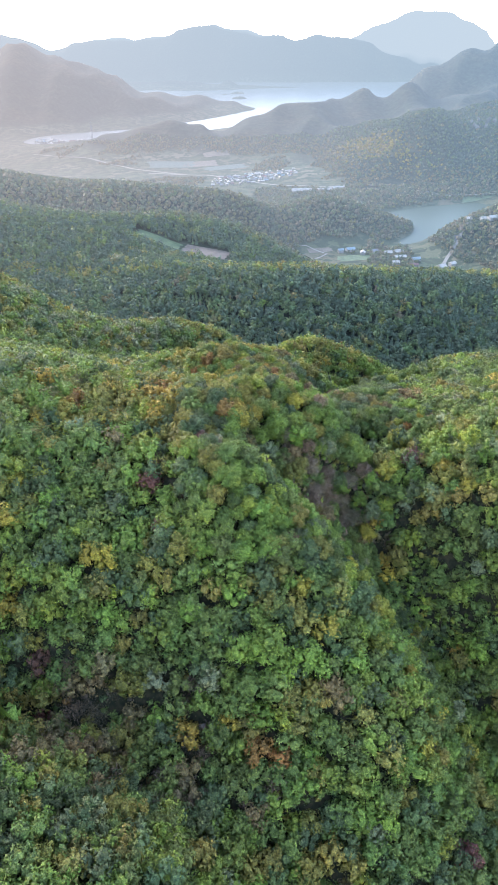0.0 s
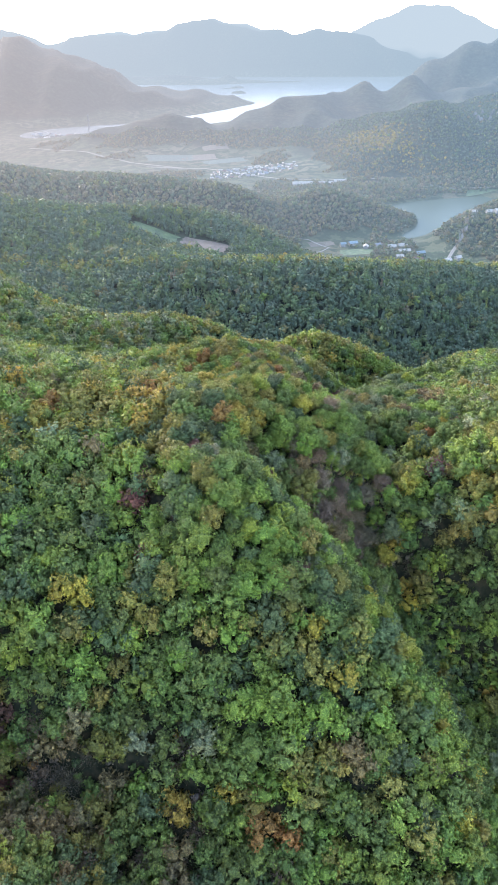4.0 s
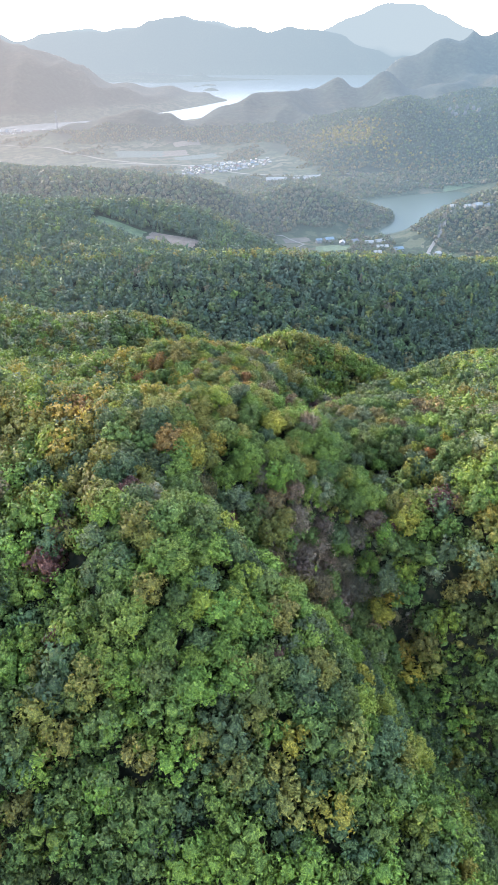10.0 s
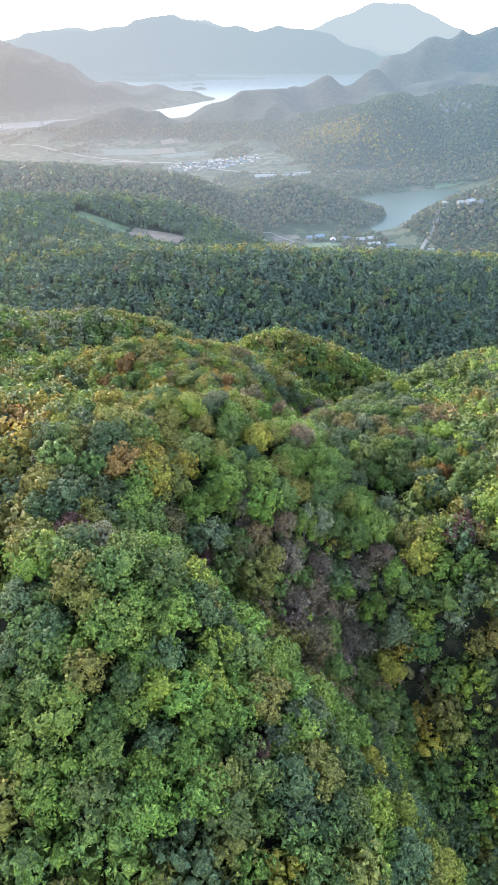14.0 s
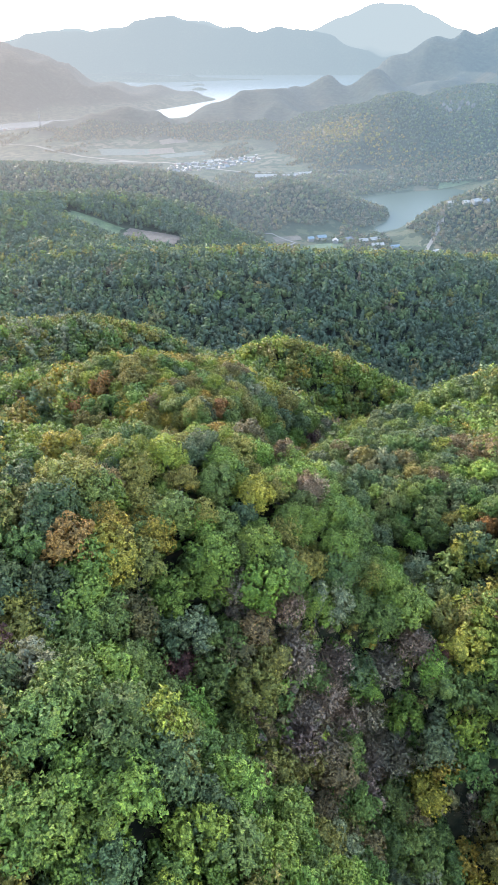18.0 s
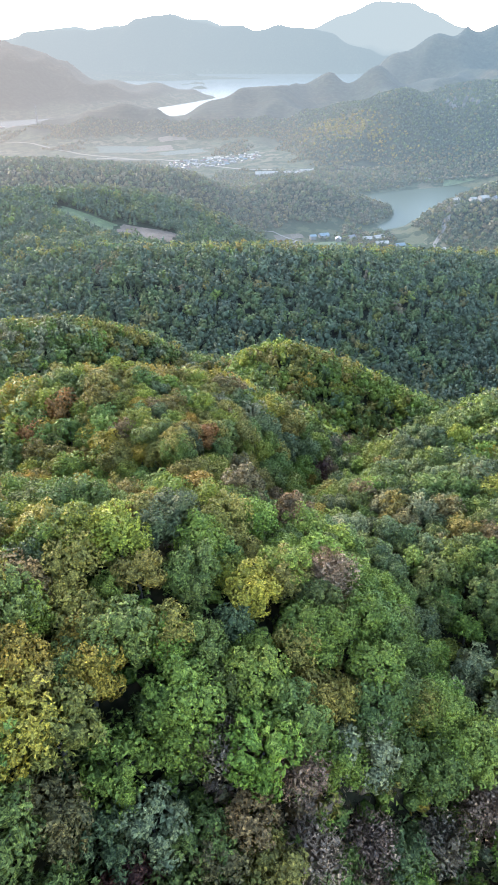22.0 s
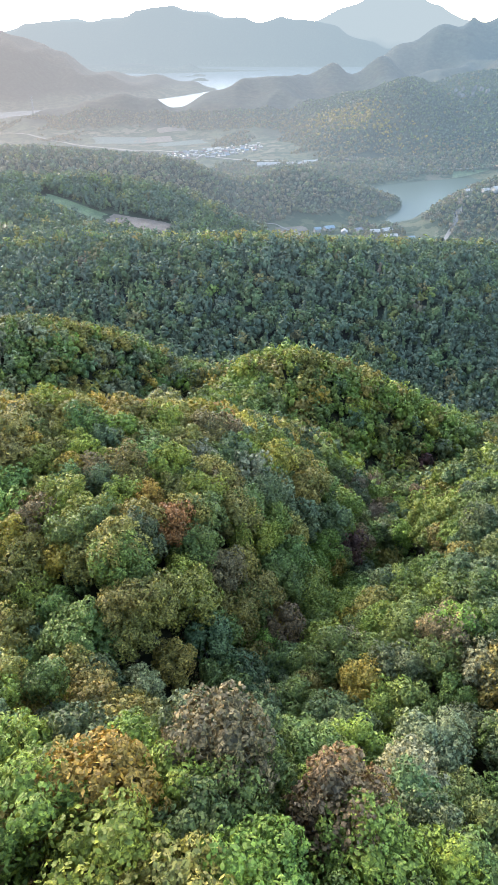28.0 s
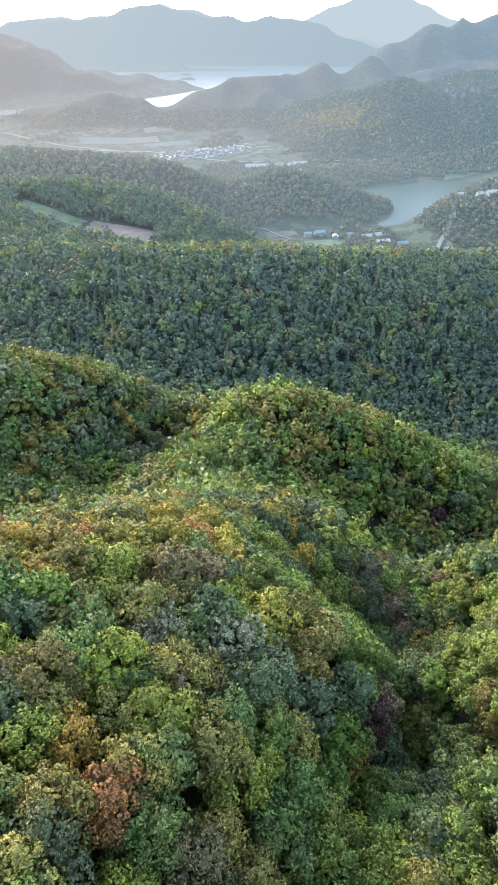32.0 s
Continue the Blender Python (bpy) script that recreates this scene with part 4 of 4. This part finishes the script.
# ---- the valley: fields, roads, houses, dam ----
PLASTER = rough_material("pale_plaster", (0.19, 0.17, 0.14), (0.27, 0.245, 0.2), 0.4, far=True)
ROOF_BLUE = rough_material("blue_sheet_roof", (0.13, 0.17, 0.17), (0.17, 0.215, 0.215), 0.5, 0.85, far=True)
ROOF_GREY = rough_material("grey_tile_roof", (0.13, 0.125, 0.12), (0.2, 0.19, 0.18), 0.5, far=True)
ROOF_RED = rough_material("red_brown_roof", (0.12, 0.06, 0.045), (0.18, 0.1, 0.075), 0.5, far=True)
ROOF_WHITE = rough_material("white_sheet_roof", (0.27, 0.235, 0.18), (0.38, 0.335, 0.26), 0.3, 0.8, far=True)
SOIL = rough_material("ploughed_soil", (0.085, 0.062, 0.04), (0.125, 0.094, 0.062), 0.15, far=True)
STUBBLE = rough_material("dry_stubble", (0.075, 0.06, 0.036), (0.11, 0.088, 0.055), 0.1, far=True)
CROP = rough_material("green_crop", (0.05, 0.075, 0.026), (0.08, 0.11, 0.038), 0.1, far=True)
MESH_ROOF = rough_material("teal_netting", (0.045, 0.068, 0.048), (0.06, 0.088, 0.062), 0.1, far=True)
TARMAC = rough_material("pale_concrete_road", (0.14, 0.12, 0.09), (0.18, 0.16, 0.125), 0.3, far=True)
ROCK = rough_material("bare_rock", (0.07, 0.066, 0.056), (0.14, 0.132, 0.118), 0.08, far=True)
STEEL = rough_material("galvanised_steel", (0.12, 0.12, 0.125), (0.18, 0.18, 0.185), 1.0, 0.5, far=True)


def part(name, bm, mat, parent, label=""):
    me = bpy.data.meshes.new(name)
    bm.to_mesh(me)
    bm.free()
    me.materials.append(mat)
    ob = new(name, me)
    ob.parent = parent
    if label:
        ob["label"] = label
    return ob


def box(bm, x0, x1, y0, y1, z0, z1):
    v = [bm.verts.new(q) for q in ((x0, y0, z0), (x1, y0, z0), (x1, y1, z0), (x0, y1, z0), (x0, y0, z1), (x1, y0, z1), (x1, y1, z1), (x0, y1, z1))]
    for f in ((3, 2, 1, 0), (4, 5, 6, 7), (0, 1, 5, 4), (1, 2, 6, 5), (2, 3, 7, 6), (3, 0, 4, 7)):
        bm.faces.new([v[i] for i in f])


def drape(name, cx, cy, length, width, turn, mat, label, lift=0.5, cells=8):
    """A field that follows the ground, with an uneven edge."""
    rng = random.Random(int(cx * 7 + cy))
    a = radians(turn)
    n = cells + 1
    s, t = np.meshgrid(np.linspace(-0.5, 0.5, n), np.linspace(-0.5, 0.5, n), indexing="ij")
    s, t = s.ravel() * length, t.ravel() * width
    s = s + np.array([rng.uniform(-0.04, 0.04) * length for _ in s])
    x, y = cx + s * math.cos(a) - t * math.sin(a), cy + s * math.sin(a) + t * math.cos(a)
    k = (np.arange(cells)[:, None] * n + np.arange(cells)[None]).ravel()
    me = mesh_from(name, np.stack([x, y, land(x, y) + lift], 1), np.stack([k, k + n, k + n + 1, k + 1], 1), mat)
    return tagged(new(name, me), label, "field", kind="structure")


def road(line, width, label):
    """A road along a line, laid on the ground."""
    pts = []
    for (x0, y0), (x1, y1) in zip(line, line[1:]):
        m = max(2, int(math.hypot(x1 - x0, y1 - y0) / 12))
        pts += [(x0 + (x1 - x0) * i / m, y0 + (y1 - y0) * i / m) for i in range(m)]
    pts = np.array(pts + [line[-1]], float)
    way = np.gradient(pts, axis=0)
    side = np.stack([-way[:, 1], way[:, 0]], 1) / np.linalg.norm(way, axis=1)[:, None] * width / 2
    v = np.concatenate([pts + side, pts - side])
    z = np.tile(land(pts[:, 0], pts[:, 1]), 2) + 0.9
    n = len(pts)
    k = np.arange(n - 1)
    me = mesh_from("road", np.column_stack([v, z]), np.stack([k, k + n, k + n + 1, k + 1], 1), TARMAC)
    tagged(new("road", me), label, "road", kind="structure")


def house(x, y, turn, length, width, height, roof_mat, label, group, pitch=0.32):
    """Walls, a gabled roof with eaves, a door and two windows."""
    base = new("house")
    base.matrix_basis = pose(x, y, float(land(x, y)[0]) - 0.4, 0, 0, turn)
    l, w = length / 2, width / 2
    ridge = height + width * pitch
    bm = bmesh.new()
    ring = [(-w, 0), (w, 0), (w, height), (0, ridge - 0.2), (-w, height)]
    a = [bm.verts.new((-l, q, z)) for q, z in ring]
    b = [bm.verts.new((l, q, z)) for q, z in ring]
    bm.faces.new(a)
    bm.faces.new(b[::-1])
    for i in range(5):
        bm.faces.new((a[i], b[i], b[(i + 1) % 5], a[(i + 1) % 5]))
    bmesh.ops.recalc_face_normals(bm, faces=bm.faces)
    wall = part("wall", bm, PLASTER, base)
    bm = bmesh.new()
    e = 0.6
    for s in (-1, 1):
        drop = pitch * 2 * e * 0.5
        low, top = [(s * (w + e), height - drop), (0, ridge)], 0.25
        v = [bm.verts.new((xx, q, z + dz)) for dz in (0, top) for xx in (-l - e, l + e) for q, z in low]
        for f in ((0, 1, 3, 2), (4, 6, 7, 5), (0, 2, 6, 4), (1, 5, 7, 3), (0, 4, 5, 1), (2, 3, 7, 6)):
            bm.faces.new([v[i] for i in f])
    bmesh.ops.recalc_face_normals(bm, faces=bm.faces)
    part("roof", bm, roof_mat, base)
    for q in (-0.55, 0.55):
        bm = bmesh.new()
        box(bm, q * l - 0.7, q * l + 0.7, -w - 0.06, -w + 0.05, 1.0, 2.1)
        part("window", bm, ROOF_GREY, base)
    return tagged(base, label, "house", group)


ROOFS = [(ROOF_WHITE, "white"), (ROOF_GREY, "grey"), (ROOF_BLUE, "blue"), (ROOF_RED, "red-brown"), (ROOF_WHITE, "pale")]


def village():
    rng = random.Random(4)
    made = 0
    for row in range(12):
        for col in range(14):
            x, y = -78 + col * 14 + rng.uniform(-4, 4) + (row % 2) * 7, 1530 + row * 17 + rng.uniform(-5, 5)
            if abs((x - 10) * 0.75 - (y - 1620)) > 74 or rng.random() < 0.16:
                continue
            mat, word = ROOFS[rng.choice((0, 0, 0, 0, 1, 1, 3, 4, 4, 2))]
            house(x, y, rng.choice((10, 100)) + rng.uniform(-12, 12), rng.uniform(6, 9.5), rng.uniform(4.5, 6), rng.uniform(2.3, 3), mat, "small rendered village house with a %s roof among others" % word, "houses of the village")
            made += 1
    for x, y, turn, l, w, k in ((158, 1016, 20, 13, 8, 2), (142, 1008, 15, 8, 6, 2), (175, 1000, 80, 10, 7, 0), (195, 1012, 30, 9, 7, 1), (215, 1005, 10, 12, 7, 0), (232, 1012, 20, 14, 8, 4), (228, 975, 5, 16, 8, 4), (250, 968, 12, 12, 8, 2),
                                (240, 940, 5, 13, 7, 3), (215, 945, 0, 10, 7, 0), (282, 940, 30, 12, 9, 0), (300, 950, 25, 9, 7, 4), (388, 1065, 20, 14, 9, 0), (402, 1058, 40, 12, 8, 1), (376, 1072, 10, 9, 7, 4), (360, 1090, 0, 10, 7, 0),
                                (112, 1445, 5, 42, 13, 4), (160, 1450, 8, 30, 10, 4), (190, 1455, 12, 26, 10, 0), (95, 1300, 0, 12, 8, 0)):
        mat, word = ROOFS[k]
        house(x, y, turn, l, w, rng.uniform(3, 5), mat, "low farm building with a %s roof on the valley floor" % word, "farm buildings")
    for i in range(22):
        x, y = -640 + rng.uniform(-70, 80), 2330 + rng.uniform(-60, 60)
        mat, word = ROOFS[rng.randrange(5)]
        house(x, y, rng.uniform(0, 180), rng.uniform(12, 22), rng.uniform(9, 13), rng.uniform(4, 8), mat, "lakeside house with a %s roof in the haze" % word, "houses by the bay")


village()
drape("brown_field", -46, 692, 52, 22, -19, SOIL, "bare brown ploughed field between woods", 0.4)
drape("green_field", -98, 712, 52, 14, -22, CROP, "rough green clearing beside the brown field", 0.4)
drape("netted_field", -205, 1840, 120, 70, 10, MESH_ROOF, "teal-green netted crop field in the hazy valley")
drape("crop_field", -60, 1800, 110, 50, 25, MESH_ROOF, "grey-green crop field in the hazy valley")
drape("stubble_field", -130, 1850, 90, 60, 5, STUBBLE, "pale dry stubble field in the valley")
drape("stubble_field", -90, 1940, 70, 40, 12, STUBBLE, "pale dry stubble field in the valley")
drape("stubble_field", -360, 1600, 120, 12, -12, STUBBLE, "long pale field strip in the valley mist")
drape("crop_field", 180, 985, 90, 26, 10, CROP, "small green vegetable plots by the sheds")
drape("soil_field", 110, 1012, 40, 14, 20, STUBBLE, "reddish bare plot beside the blue-roofed shed")
drape("stubble_field", 225, 1030, 60, 24, 5, STUBBLE, "pale dry plot near the reservoir")
drape("crop_field", 480, 1400, 90, 24, 10, CROP, "grassy dam slope above the reservoir")
road([(-150, 1700), (-80, 1660), (0, 1560), (60, 1520), (130, 1500), (260, 1480), (400, 1425), (520, 1400)], 8, "pale concrete road across the valley")
road([(-620, 2020), (-560, 1980), (-430, 1900), (-300, 1780), (-150, 1700), (-250, 1720)], 9, "pale road running towards the lake")
road([(60, 960), (100, 975), (120, 1000), (90, 1020), (60, 1010)], 3, "narrow curving concrete lane")
road([(275, 930), (300, 980), (330, 1030), (345, 1075), (372, 1080), (410, 1060)], 5, "narrow concrete lane climbing the hill")


def dam():
    base = new("dam")
    z = 14.0
    base.matrix_basis = pose(470, 1420, z - 3.0, 0, 0, 6)
    bm = bmesh.new()
    v = [bm.verts.new(q) for q in ((-70, -16, -8), (90, -16, -8), (90, 16, -8), (-70, 16, -8), (-70, -3, 4), (90, -3, 4), (90, 3, 4), (-70, 3, 4))]
    for f in ((4, 5, 6, 7), (0, 1, 5, 4), (1, 2, 6, 5), (2, 3, 7, 6), (3, 0, 4, 7)):
        bm.faces.new([v[i] for i in f])
    part("embankment", bm, CROP, base)
    bm = bmesh.new()
    box(bm, -70, 90, -3.2, 3.2, 4, 5)
    part("crest_road", bm, TARMAC, base)
    tagged(base, "grassy earth dam with a pale crest road", "dam")


dam()


def pylon(x, y, height, label):
    """A lattice mast: four legs that lean inwards, braces and three arms."""
    base = new("pylon")
    base.matrix_basis = pose(x, y, float(land(x, y)[0]) - 0.5)
    for sx, sy in ((-1, -1), (1, -1), (1, 1), (-1, 1)):
        bm = bmesh.new()
        tube(bm, (sx * 3.2, sy * 3.2, 0), (sx * 0.5, sy * 0.5, height), height / 150, height / 250, 5)
        part("leg", bm, STEEL, base)
    for k in range(6):
        z0, z1 = height * k / 6, height * (k + 1) / 6
        r0, r1 = 3.2 - 2.7 * k / 6, 3.2 - 2.7 * (k + 1) / 6
        bm = bmesh.new()
        for s in (-1, 1):
            tube(bm, (-r0, s * r0, z0), (r1, s * r1, z1), height / 400, height / 400, 4)
            tube(bm, (s * r0, -r0, z0), (s * r1, r1, z1), height / 400, height / 400, 4)
        part("brace", bm, STEEL, base)
    for k in range(3):
        bm = bmesh.new()
        tube(bm, (-6 + k, 0, height * (0.72 + 0.11 * k)), (6 - k, 0, height * (0.72 + 0.11 * k)), height / 250, height / 250, 4)
        part("arm", bm, STEEL, base)
    tagged(base, label, "pylon")


pylon(-505, 2290, 62, "tall lattice pylon standing near the lake shore")
pylon(318, 1010, 18, "steel lattice pylon on the wooded hillside")


def cliffs():
    rng = random.Random(12)
    for k in range(9):
        x, y = 560 + rng.uniform(-18, 50), 1800 - k * 9 + rng.uniform(-8, 8)
        bm = bmesh.new()
        bmesh.ops.create_icosphere(bm, subdivisions=2, radius=1.0)
        for v in bm.verts:
            v.co = Vector((v.co.x * rng.uniform(3, 6), v.co.y * 3, v.co.z * rng.uniform(6, 11))) * (1 + 0.25 * noise.noise(v.co * 2.5 + Vector((k, 0, 0))))
        me = bpy.data.meshes.new("rock_outcrop")
        bm.to_mesh(me)
        bm.free()
        me.materials.append(ROCK)
        ob = new("rock_outcrop", me)
        ob.matrix_basis = pose(x, y, float(land(x, y)[0]) + 1, 0, 0, rng.uniform(-25, 25))
        tagged(ob, "pale bare rock outcrop in the mountain wood", "rock", "rock outcrops")


cliffs()
